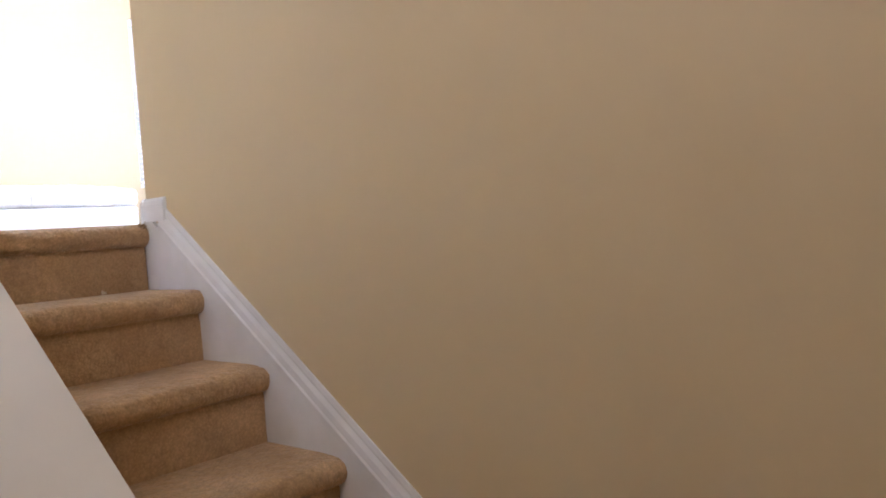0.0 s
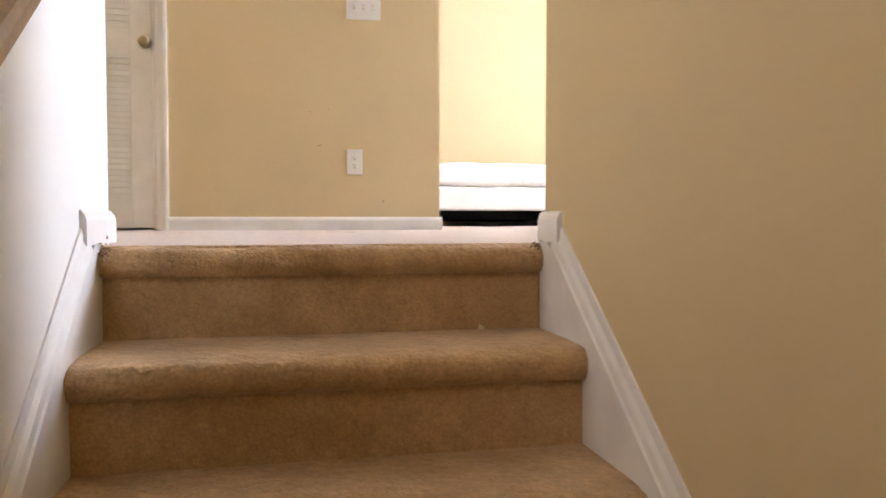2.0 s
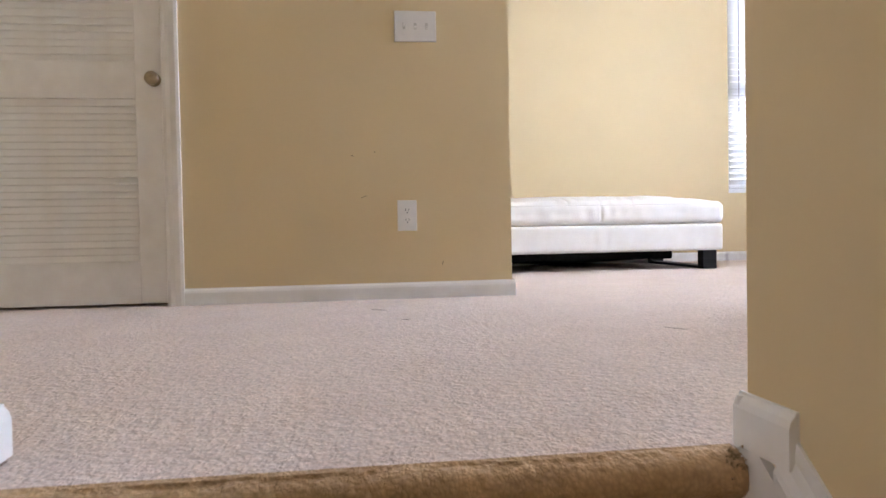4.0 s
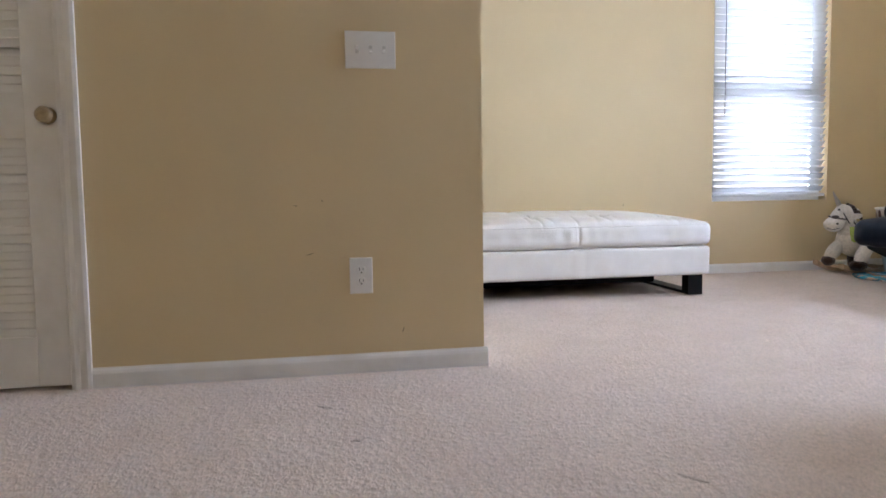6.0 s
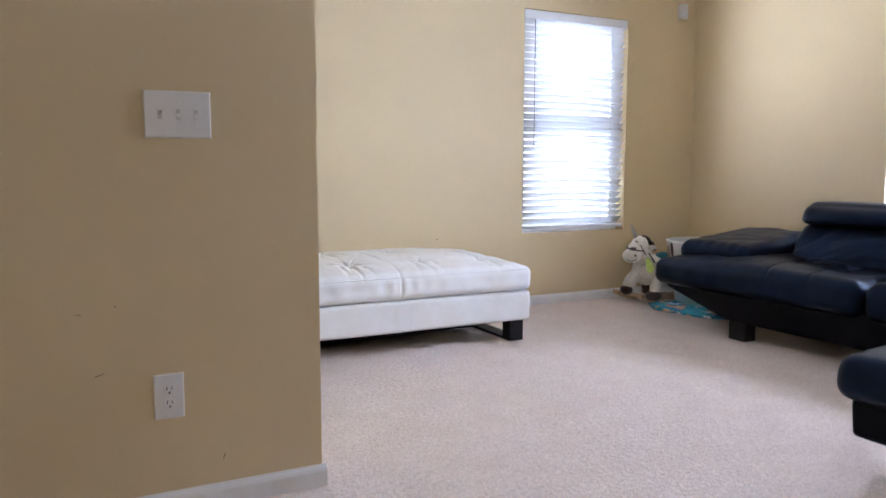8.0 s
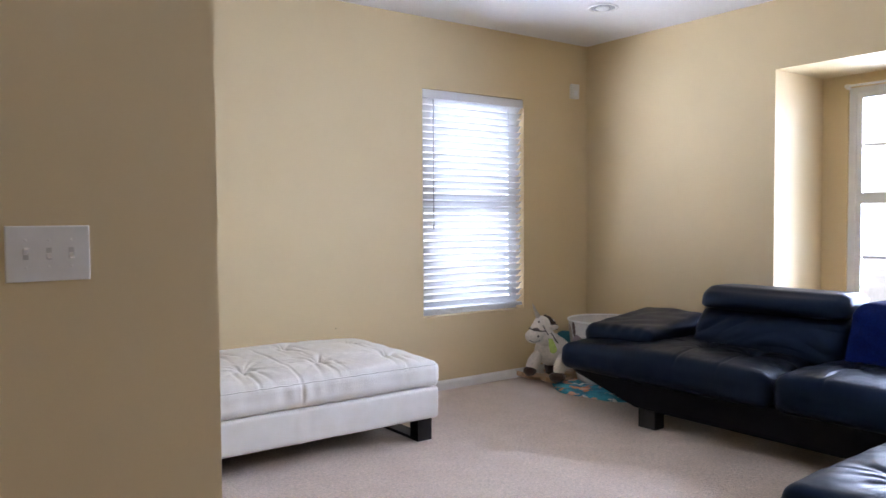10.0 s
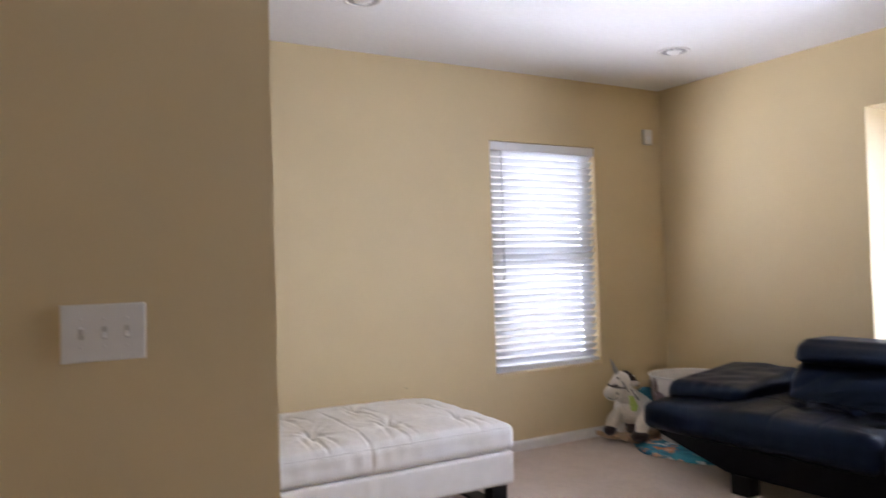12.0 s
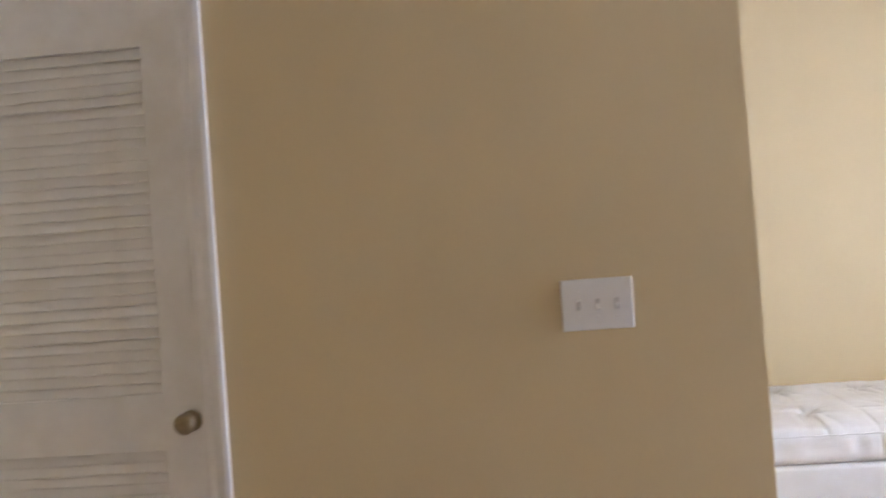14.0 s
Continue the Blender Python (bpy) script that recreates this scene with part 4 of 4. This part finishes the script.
# ---- small marks and lint ----
bm = B()
lathe(bm, [(0.005, 0), (0.004, 0.0012)], steps=8)
bmesh.ops.rotate(bm, cent=(0, 0, 0), matrix=Matrix.Rotation(radians(90), 3, "X"), verts=bm.verts)
m1 = tagged(mesh_object("wall_scuff", bm, M_scuff), "small dark spot on the beige wall above the ottoman", "scuff mark", "scuffs on the wall")
m1.matrix_basis = pose(1.80, FAR_Y, 0.50)
M_stain = material("grey_carpet_stain", (0.47, 0.39, 0.33), rough=0.95, noise_scale=170, vary=0.2, bump=0.5, bump_scale=170, spec=0.05)
for x, y, w, h, turn in ((0.417, 1.089, 0.075, 0.013, -58), (-0.352, 1.826, 0.060, 0.014, -40), (-0.284, 1.509, 0.030, 0.016, 10)):
    bm = B()
    lathe(bm, [(0.5, 0.0), (0.5, 0.0006), (0.40, 0.0010)], steps=14)
    for v in bm.verts:
        v.co.x, v.co.y = v.co.x * w * (1 + 0.15 * math.sin(v.co.y * 9)), v.co.y * h * (1 + 0.3 * math.sin(v.co.x * 7))
    st = tagged(mesh_object("carpet_stain", bm, M_stain), "small faint grey stain on the beige carpet", "stain", "stains on the carpet")
    st.matrix_basis = pose(x, y, 0.0, 0, 0, turn)
M_lint = material("pale_paper_scrap", (0.75, 0.66, 0.50), rough=0.9, noise_scale=100, vary=0.1)
bm = B()
vs = [bm.verts.new(q) for q in ((-0.008, -0.004, 0), (0.006, -0.006, 0.002), (0.009, 0.003, 0.006), (-0.002, 0.005, 0.012))]
bm.faces.new(vs)
bmesh.ops.solidify(bm, geom=bm.faces[:], thickness=0.001)
lint = tagged(mesh_object("paper_scrap", bm, M_lint), "tiny pale paper scrap lying on the stair carpet", "litter")
lint.matrix_basis = pose(-0.14, 0.012, -RISE + 0.0012)


# ---- plush rocking toy ----
def blob(bm, c, r, seed=0.0, rough=0.0, u=18, v=12, turn=None):
    """A stuffed lump: an ellipsoid with uneven skin."""
    geo = bmesh.ops.create_uvsphere(bm, u_segments=u, v_segments=v, radius=1.0)
    for q in geo["verts"]:
        d = q.co.copy()
        k = 1 + rough * noise.noise(d * 2.2 + Vector((seed, seed, seed)))
        p = Vector((d.x * r[0] * k, d.y * r[1] * k, d.z * r[2] * k))
        if turn:
            p = turn @ p
        q.co = p + Vector(c)
    return bm


M_plush = material("cream_plush", (0.80, 0.73, 0.64), rough=0.95, noise_scale=60, vary=0.12, bump=0.8, bump_scale=220, sheen=0.5, spec=0.1)
M_brownplush = material("dark_brown_plush", (0.05, 0.028, 0.02), rough=0.95, noise_scale=60, vary=0.25, bump=0.8, bump_scale=180, sheen=0.3, spec=0.1)
M_hornfelt = material("grey_white_felt", (0.50, 0.47, 0.44), rough=0.95, noise_scale=60, vary=0.1, bump=0.4, bump_scale=200)
M_strap = material("grey_brown_strap", (0.10, 0.08, 0.07), rough=0.7, noise_scale=50, vary=0.2)
M_green = material("lime_felt", (0.42, 0.52, 0.12), rough=0.95, noise_scale=80, vary=0.2)
M_teal = material("teal_fabric", (0.012, 0.12, 0.16), rough=0.9, noise_scale=70, vary=0.2, bump=0.4, bump_scale=150)
M_palewood = material("pale_birch_wood", (0.50, 0.34, 0.20), rough=0.5, noise_scale=25, vary=0.15, coarse=0.1, coarse_scale=8)
toy = thing("rocking_toy", (3.385, 4.325, 0.0), "cream plush rocking toy with horn and brown hooves on wood", "rocking toy", turn=-42)
FACING = Matrix.Rotation(radians(-38.5), 3, "Z")


def rot(axis, a):
    return Matrix.Rotation(radians(a), 3, axis)


bm = blob(B(), (0.075, 0.02, 0.225), (0.125, 0.155, 0.118), 1.0, 0.06, 28, 20, FACING)
blob(bm, (0.025, -0.045, 0.30), (0.070, 0.072, 0.115), 2.0, 0.05, 24, 16, rot("Y", -14) @ rot("X", 18))
part("body", bm, M_plush, toy, "cream plush body with a narrow neck", smooth=True)
bm = blob(B(), (-0.012, -0.085, 0.425), (0.060, 0.072, 0.060), 3.0, 0.03, 28, 20)
blob(bm, (-0.042, -0.115, 0.388), (0.052, 0.058, 0.062), 3.5, 0.03, 28, 20)
blob(bm, (-0.066, -0.135, 0.345), (0.066, 0.062, 0.052), 4.0, 0.03, 28, 20)
head = part("head", bm, M_plush, toy, smooth=True)
bm = B()
lathe(bm, [(0.020, 0.0), (0.016, 0.03), (0.0165, 0.034), (0.011, 0.06), (0.0115, 0.064), (0.006, 0.09), (0.001, 0.108)], steps=14, lean=(-0.42, -0.1))
bmesh.ops.translate(bm, vec=(-0.034, -0.095, 0.468), verts=bm.verts)
part("horn", bm, M_hornfelt, toy, "slim grey-white fabric horn", smooth=True)
for c, t, r in (((0.062, -0.075, 0.398), 78, (0.020, 0.012, 0.046)), ((0.045, -0.015, 0.425), 60, (0.020, 0.012, 0.042))):
    part("ear", blob(B(), c, r, 5.0, 0.05, 14, 10, rot("Y", t)), M_plush, toy, smooth=True)
bm = B()
for k in range(34):
    a = k / 33
    blob(bm, (0.005 + 0.085 * a + random.uniform(-0.012, 0.012), -0.080 + 0.075 * a + random.uniform(-0.012, 0.012), 0.476 - 0.020 * a - 0.075 * a * a + random.uniform(-0.010, 0.012)), (0.011, 0.011, 0.014), k, 0.35, 8, 6, rot("Y", random.uniform(-60, 60)))
part("mane", bm, M_brownplush, toy, "curly dark brown mane", smooth=True)
bm = B()
for k in range(10):
    a = k / 9
    blob(bm, (0.058 + 0.060 * a, -0.098 + 0.02 * a, 0.355 - 0.095 * a), (0.006, 0.005, 0.012), k, 0.2, 6, 5, rot("Y", -30))
part("rein", bm, M_strap, toy, "thin dark rein", smooth=True)
for hip, foot, hoof_r in (((-0.030, -0.060, 0.205), (-0.090, -0.085, 0.118), (0.047, 0.052, 0.036)), ((0.140, -0.100, 0.190), (0.100, -0.185, 0.098), (0.060, 0.055, 0.036))):
    run = Vector(hip) - Vector(foot)
    lean = Vector((0, 0, 1)).rotation_difference(run).to_matrix()
    bm = blob(B(), (Vector(hip) + Vector(foot)) / 2, (0.047, 0.050, run.length / 2 + 0.042), 6.0, 0.04, 24, 16, lean)
    part("leg", bm, M_plush, toy, smooth=True)
    c = (foot[0] - 0.008, foot[1] - 0.012, foot[2] - 0.030)
    part("hoof", blob(B(), c, hoof_r, 8.0, 0.05, 20, 14), M_brownplush, toy, "dark brown plush hoof", smooth=True)
for c, r in (((-0.034, -0.150, 0.448), 0.008), ((-0.040, -0.194, 0.352), 0.008)):
    part("eye" if c[2] > 0.4 else "nostril", blob(B(), c, (r, 0.006, r), 0, 0, 12, 8), M_strap, head, "round black stitched dot")
part("nose_patch", blob(B(), (-0.056, -0.171, 0.397), (0.024, 0.006, 0.013), 0, 0, 16, 10), M_strap, head, "grey-brown oval bridle patch")
bm = B()
for k in range(9):
    a = k / 8
    blob(bm, (-0.098 + 0.066 * a, -0.190 - 0.006 * math.sin(math.pi * a), 0.322 - 0.010 * math.sin(math.pi * a)), (0.006, 0.003, 0.0022), 0, 0, 6, 5)
part("mouth", bm, M_strap, head, "thin stitched smile")


def strap_ring(centre, rx, ry, tilt, width):
    bm = B()
    for k in range(48):
        ring = []
        for kk, dz in ((k, -width), (k + 1, -width), (k + 1, width), (k, width)):
            a = 2 * math.pi * kk / 48
            p = tilt @ Vector((rx * math.cos(a), ry * math.sin(a), dz))
            ring.append(bm.verts.new(p + Vector(centre)))
        bm.faces.new(ring)
    bmesh.ops.remove_doubles(bm, verts=bm.verts, dist=1e-5)
    bmesh.ops.solidify(bm, geom=bm.faces[:], thickness=0.003)
    return bm


part("bridle", strap_ring((-0.045, -0.112, 0.390), 0.060, 0.062, rot("Y", 10), 0.0045), M_strap, head, "dark bridle strap round the nose")
part("bridle", strap_ring((0.004, -0.090, 0.405), 0.066, 0.070, rot("Y", 62), 0.0035), M_strap, head, "dark bridle strap behind the cheek")
bm = B()
outline = [(0.032, 0.330), (0.062, 0.328), (0.092, 0.262), (0.090, 0.236), (0.066, 0.222), (0.046, 0.232), (0.036, 0.280)]
prism(bm, outline, "y", -0.148, -0.142)
part("felt_tag", bm, M_green, toy, "lime green felt leaf tag")
part("saddle", blob(B(), (0.155, 0.045, 0.285), (0.060, 0.100, 0.075), 9.0, 0.08, 24, 16, FACING), M_teal, toy, "teal fabric saddle", smooth=True)
for x0, lo, hi in ((-0.085, -0.27, 0.20), (0.105, -0.24, 0.20)):
    bm = B()
    n = 16
    ys = [lo + (hi - lo) * i / n for i in range(n + 1)]
    dn = [(y, 0.9 * y * y) for y in ys]
    up = [(y, 0.9 * y * y + 0.030) for y in ys]
    prism(bm, dn + up[::-1], "x", x0 - 0.022, x0 + 0.022)
    bmesh.ops.transform(bm, matrix=Matrix.Translation((0.06, 0.01, 0)) @ FACING.to_4x4(), verts=bm.verts)
    part("rocker", bm, M_palewood, toy, "pale wooden rocker curving up at the tips")
for y0, y1 in ((-0.15, -0.07), (0.06, 0.13)):
    bm = B()
    box(bm, -0.115, 0.135, y0, y1, 0.040, 0.056)
    bevelled(bm, 0.004)
    bmesh.ops.transform(bm, matrix=Matrix.Translation((0.06, 0.01, 0)) @ FACING.to_4x4(), verts=bm.verts)
    part("footboard", bm, M_palewood, toy, "pale wooden cross board")
bm = B()
lathe(bm, [(0.05, 0.050), (0.06, 0.10), (0.06, 0.16)], 0.07, 0.03, 16)
part("support", bm, M_brownplush, toy, "dark padded support under the body")

# ---- hamper ----
M_canvas = material("white_canvas", (0.62, 0.58, 0.53), rough=0.9, noise_scale=40, vary=0.06, bump=0.3, bump_scale=200)
M_patch = material("brown_print", (0.10, 0.06, 0.05), rough=0.9, noise_scale=40, vary=0.2)
hx, hy = 3.715, 4.02
hamper = thing("fabric_hamper", (hx, hy, 0.0), "round white fabric hamper with printed face and wire rim", "hamper")
bm = B()
n = 48
prof = [(0.185, 0.0), (0.20, 0.01), (0.225, 0.12), (0.245, 0.26), (0.262, 0.38), (0.268, 0.450), (0.262, 0.450), (0.252, 0.36), (0.22, 0.2), (0.19, 0.03)]
rings = []
for r, z in prof:
    rings.append([bm.verts.new((r * (1 + 0.02 * noise.noise(Vector((math.cos(2 * math.pi * i / n) * 2, math.sin(2 * math.pi * i / n) * 2, z * 5)))) * math.cos(2 * math.pi * i / n), r * (1 + 0.02 * noise.noise(Vector((math.cos(2 * math.pi * i / n) * 2, math.sin(2 * math.pi * i / n) * 2, z * 5)))) * math.sin(2 * math.pi * i / n), z)) for i in range(n)])
for a, b in zip(rings, rings[1:]):
    for i in range(n):
        bm.faces.new((a[i], a[(i + 1) % n], b[(i + 1) % n], b[i]))
bm.faces.new(rings[0][::-1])
bm.faces.new(rings[-1])
bmesh.ops.recalc_face_normals(bm, faces=bm.faces)
part("body", bm, M_canvas, hamper, smooth=True)
bm = B()
for i in range(n):
    for j in range(8):
        quad = []
        for ii, jj in ((i, j), (i + 1, j), (i + 1, j + 1), (i, j + 1)):
            a, b = 2 * math.pi * ii / n, 2 * math.pi * jj / 8
            quad.append(bm.verts.new(((0.270 + 0.007 * math.cos(b)) * math.cos(a), (0.270 + 0.007 * math.cos(b)) * math.sin(a), 0.453 + 0.007 * math.sin(b))))
        bm.faces.new(quad)
bmesh.ops.remove_doubles(bm, verts=bm.verts, dist=1e-5)
part("rim", bm, M_plastic, hamper, "white wire rim", smooth=True)


def curved_patch(a_mid, z_mid, wa, hz, mat, label):
    bm = B()
    m = 10
    grid = []
    for i in range(m + 1):
        line = []
        for j in range(m + 1):
            u, v = 2 * i / m - 1, 2 * j / m - 1
            k = math.sqrt(max(0.0, 1 - v * v))
            a, z = a_mid + wa * u * max(k, 0.02), z_mid + hz * v
            r = 0.205 + (z / 0.505) ** 0.8 * 0.068 + 0.006
            line.append(bm.verts.new((r * math.cos(a), r * math.sin(a), z)))
        grid.append(line)
    for g0, g1 in zip(grid, grid[1:]):
        for k in range(m):
            bm.faces.new((g0[k], g0[k + 1], g1[k + 1], g1[k]))
    bmesh.ops.remove_doubles(bm, verts=bm.verts, dist=1e-6)
    bmesh.ops.solidify(bm, geom=bm.faces[:], thickness=0.002)
    return part("printed_patch", bm, mat, hamper, label, smooth=True)


view = math.radians(172)
M_mauve = material("mauve_print", (0.30, 0.23, 0.25), rough=0.9, noise_scale=30, vary=0.1)
curved_patch(view, 0.285, 0.24, 0.075, M_mauve, "mauve printed eye patch")
curved_patch(view + 0.03, 0.28, 0.09, 0.042, M_patch, "dark printed pupil")
curved_patch(view - 0.12, 0.395, 0.07, 0.055, M_patch, "dark brown printed streak")
curved_patch(view - 0.36, 0.33, 0.13, 0.10, material("tan_print", (0.34, 0.26, 0.20), rough=0.9, noise_scale=30, vary=0.15), "tan printed fur patch")
part("pillow", blob(B(), (0.03, -0.02, 0.34), (0.17, 0.17, 0.085), 21.0, 0.25, 24, 14), M_canvas, hamper, "crumpled white bedding inside", smooth=True)

# ---- play mat on the carpet ----
M_mat = material("printed_playmat", (0.03, 0.26, 0.33), rough=0.9, noise_scale=60, vary=0.15, bump=0.3, bump_scale=120)
_nt = M_mat.node_tree
_v = _nt.nodes.new("ShaderNodeTexVoronoi")
_v.inputs["Scale"].default_value = 19.0
_tc = _nt.nodes.new("ShaderNodeTexCoord")
_wob = _nt.nodes.new("ShaderNodeTexNoise")
_wob.inputs["Scale"].default_value = 22.0
_nt.links.new(_tc.outputs["Object"], _wob.inputs["Vector"])
_add = _nt.nodes.new("ShaderNodeVectorMath")
_add.operation = "MULTIPLY_ADD"
_add.inputs[1].default_value = (0.10, 0.10, 0.10)
_nt.links.new(_wob.outputs["Color"], _add.inputs[0])
_nt.links.new(_tc.outputs["Object"], _add.inputs[2])
_nt.links.new(_add.outputs[0], _v.inputs["Vector"])
_sep = _nt.nodes.new("ShaderNodeSeparateColor")
_nt.links.new(_v.outputs["Color"], _sep.inputs[0])
_r = _nt.nodes.new("ShaderNodeValToRGB")
_r.color_ramp.interpolation = "CONSTANT"
for pos, c in ((0.0, (0.015, 0.17, 0.25)), (0.30, (0.02, 0.26, 0.34)), (0.52, (0.62, 0.22, 0.10)), (0.62, (0.04, 0.30, 0.40)), (0.80, (0.70, 0.42, 0.28)), (0.92, (0.75, 0.75, 0.72))):
    el = _r.color_ramp.elements.new(pos)
    el.color = (*c, 1)
_nt.links.new(_sep.outputs[0], _r.inputs[0])
_nt.links.new(_r.outputs[0], _nt.nodes["Principled BSDF"].inputs["Base Color"])
mat_thing = thing("play_mat", (3.58, 3.83, 0.0), "crumpled teal and orange printed play mat on carpet", "play mat")
bm = B()
rings = []
for k in range(12):
    line = []
    for i in range(60):
        a = 2 * math.pi * i / 60
        r = 0.40 * k / 11 * (1 + 0.06 * math.sin(3 * a + 1) + 0.03 * math.sin(7 * a))
        z = 0.006 + 0.008 * (1 + noise.noise(Vector((r * math.cos(a) * 9, r * math.sin(a) * 9, 3.0)))) * (k / 11 < 0.98)
        line.append(bm.verts.new((r * math.cos(a), r * math.sin(a), z)))
    rings.append(line)
for a, b in zip(rings, rings[1:]):
    for i in range(60):
        bm.faces.new((a[i], a[(i + 1) % 60], b[(i + 1) % 60], b[i]))
bmesh.ops.remove_doubles(bm, verts=bm.verts, dist=1e-5)
bmesh.ops.solidify(bm, geom=bm.faces[:], thickness=0.004)
part("cloth", bm, M_mat, mat_thing, smooth=True)

# ---- dried flowers in a vase on the alcove seat ----
M_vase = material("dark_ceramic", (0.06, 0.05, 0.05), rough=0.3, noise_scale=20, vary=0.2)
M_stem = material("dried_stem", (0.07, 0.05, 0.035), rough=0.9, noise_scale=50, vary=0.3, vary_object=0.3)
M_petal = material("dried_orange_petal", (0.62, 0.30, 0.12), rough=0.9, noise_scale=60, vary=0.2)
M_brownpetal = material("dried_brown_petal", (0.16, 0.09, 0.06), rough=0.9, noise_scale=60, vary=0.3)
vase = thing("dried_flower_vase", (4.30, 2.23, SEAT_Z), "dark vase of dried stems and flowers on the window seat", "vase")
bm = B()
lathe(bm, [(0.045, 0), (0.052, 0.02), (0.058, 0.12), (0.045, 0.22), (0.030, 0.27), (0.034, 0.31), (0.038, 0.33), (0.030, 0.325)], steps=24)
part("vessel", bm, M_vase, vase, smooth=True)


def tube(bm, pts, radii, k=5):
    rings = []
    for p, r in zip(pts, radii):
        rings.append([bm.verts.new((p[0] + r * math.cos(2 * math.pi * i / k), p[1] + r * math.sin(2 * math.pi * i / k), p[2])) for i in range(k)])
    for a, b in zip(rings, rings[1:]):
        for i in range(k):
            bm.faces.new((a[i], a[(i + 1) % k], b[(i + 1) % k], b[i]))
    return bm


rng = random.Random(5)
for i in range(26):
    a, spread, top = rng.uniform(0, 2 * math.pi), rng.uniform(0.03, 0.20), rng.uniform(0.58, 0.86)
    ex, ey = spread * math.cos(a) * 0.6, spread * math.sin(a)
    pts = [(ex * (k / 6) ** 1.4, ey * (k / 6) ** 1.4, 0.30 + (top - 0.30) * k / 6) for k in range(7)]
    bm = tube(B(), pts, [0.0028 - 0.0003 * k for k in range(7)])
    for k in range(14):
        t = rng.uniform(0.45, 1.0)
        c = (ex * t ** 1.4 + rng.uniform(-0.012, 0.012), ey * t ** 1.4 + rng.uniform(-0.012, 0.012), 0.30 + (top - 0.30) * t)
        blob(bm, c, (0.0035, 0.0035, 0.008), i + k, 0.4, 5, 4)
    part("stem", bm, M_stem, vase)
for i, (ey, top, w) in enumerate(((0.13, 0.80, 0.014), (-0.19, 0.86, 0.011), (0.03, 0.74, 0.017), (-0.02, 0.70, 0.015), (0.06, 0.78, 0.012), (-0.07, 0.72, 0.012))):
    bm = B()
    L, R = [], []
    for k in range(9):
        t = k / 8
        c = (0.02 * math.sin(i * 2.0) * t, ey * t ** 1.2, 0.28 + (top - 0.28) * t)
        ww = w * math.sin(math.pi * min(0.98, 0.15 + 0.85 * t)) + 0.002
        L.append(bm.verts.new((c[0], c[1] - ww, c[2])))
        R.append(bm.verts.new((c[0] + 0.006, c[1] + ww, c[2])))
    for k in range(8):
        bm.faces.new((L[k], R[k], R[k + 1], L[k + 1]))
    bmesh.ops.solidify(bm, geom=bm.faces[:], thickness=0.0015)
    part("leaf", bm, M_stem, vase, "long dried brown leaf")
for c, mat, nm in (((-0.05, -0.035, 0.42), M_petal, "orange dried flower"), ((-0.045, 0.035, 0.345), M_brownpetal, "brown dried flower"), ((-0.05, -0.02, 0.34), M_brownpetal, "brown dried flower"), ((-0.04, 0.02, 0.26), M_brownpetal, "brown ribbon knot")):
    bm = B()
    for k in range(9):
        a = 2 * math.pi * k / 9
        blob(bm, (c[0] - 0.006 * (k % 2), c[1] + 0.022 * math.cos(a), c[2] + 0.022 * math.sin(a)), (0.008, 0.014, 0.014), k, 0.3, 8, 6)
    blob(bm, c, (0.014, 0.013, 0.013), 3, 0.2, 8, 6)
    part("flower", bm, mat, vase, nm, smooth=True)

# ---- shade rail over the alcove windows ----
shade_rail = thing("window_shade_rail", (ALC_X - 0.03, mid, BZ1), "slim white shade rail fixed above the alcove window", "shade rail")
wpart("rail", bevelled(box(B(), ALC_X - 0.032, ALC_X - 0.014, BW0 - 0.01, BW1 + 0.012, BZ1 + 0.002, BZ1 + 0.016), 0.004), M_vinyl, shade_rail)
for y in (BW0 + 0.01, mid, BW1 - 0.01):
    wpart("bracket", bevelled(box(B(), ALC_X - 0.036, ALC_X, y - 0.010, y + 0.010, BZ1 - 0.012, BZ1 + 0.020), 0.003), M_plastic, shade_rail)
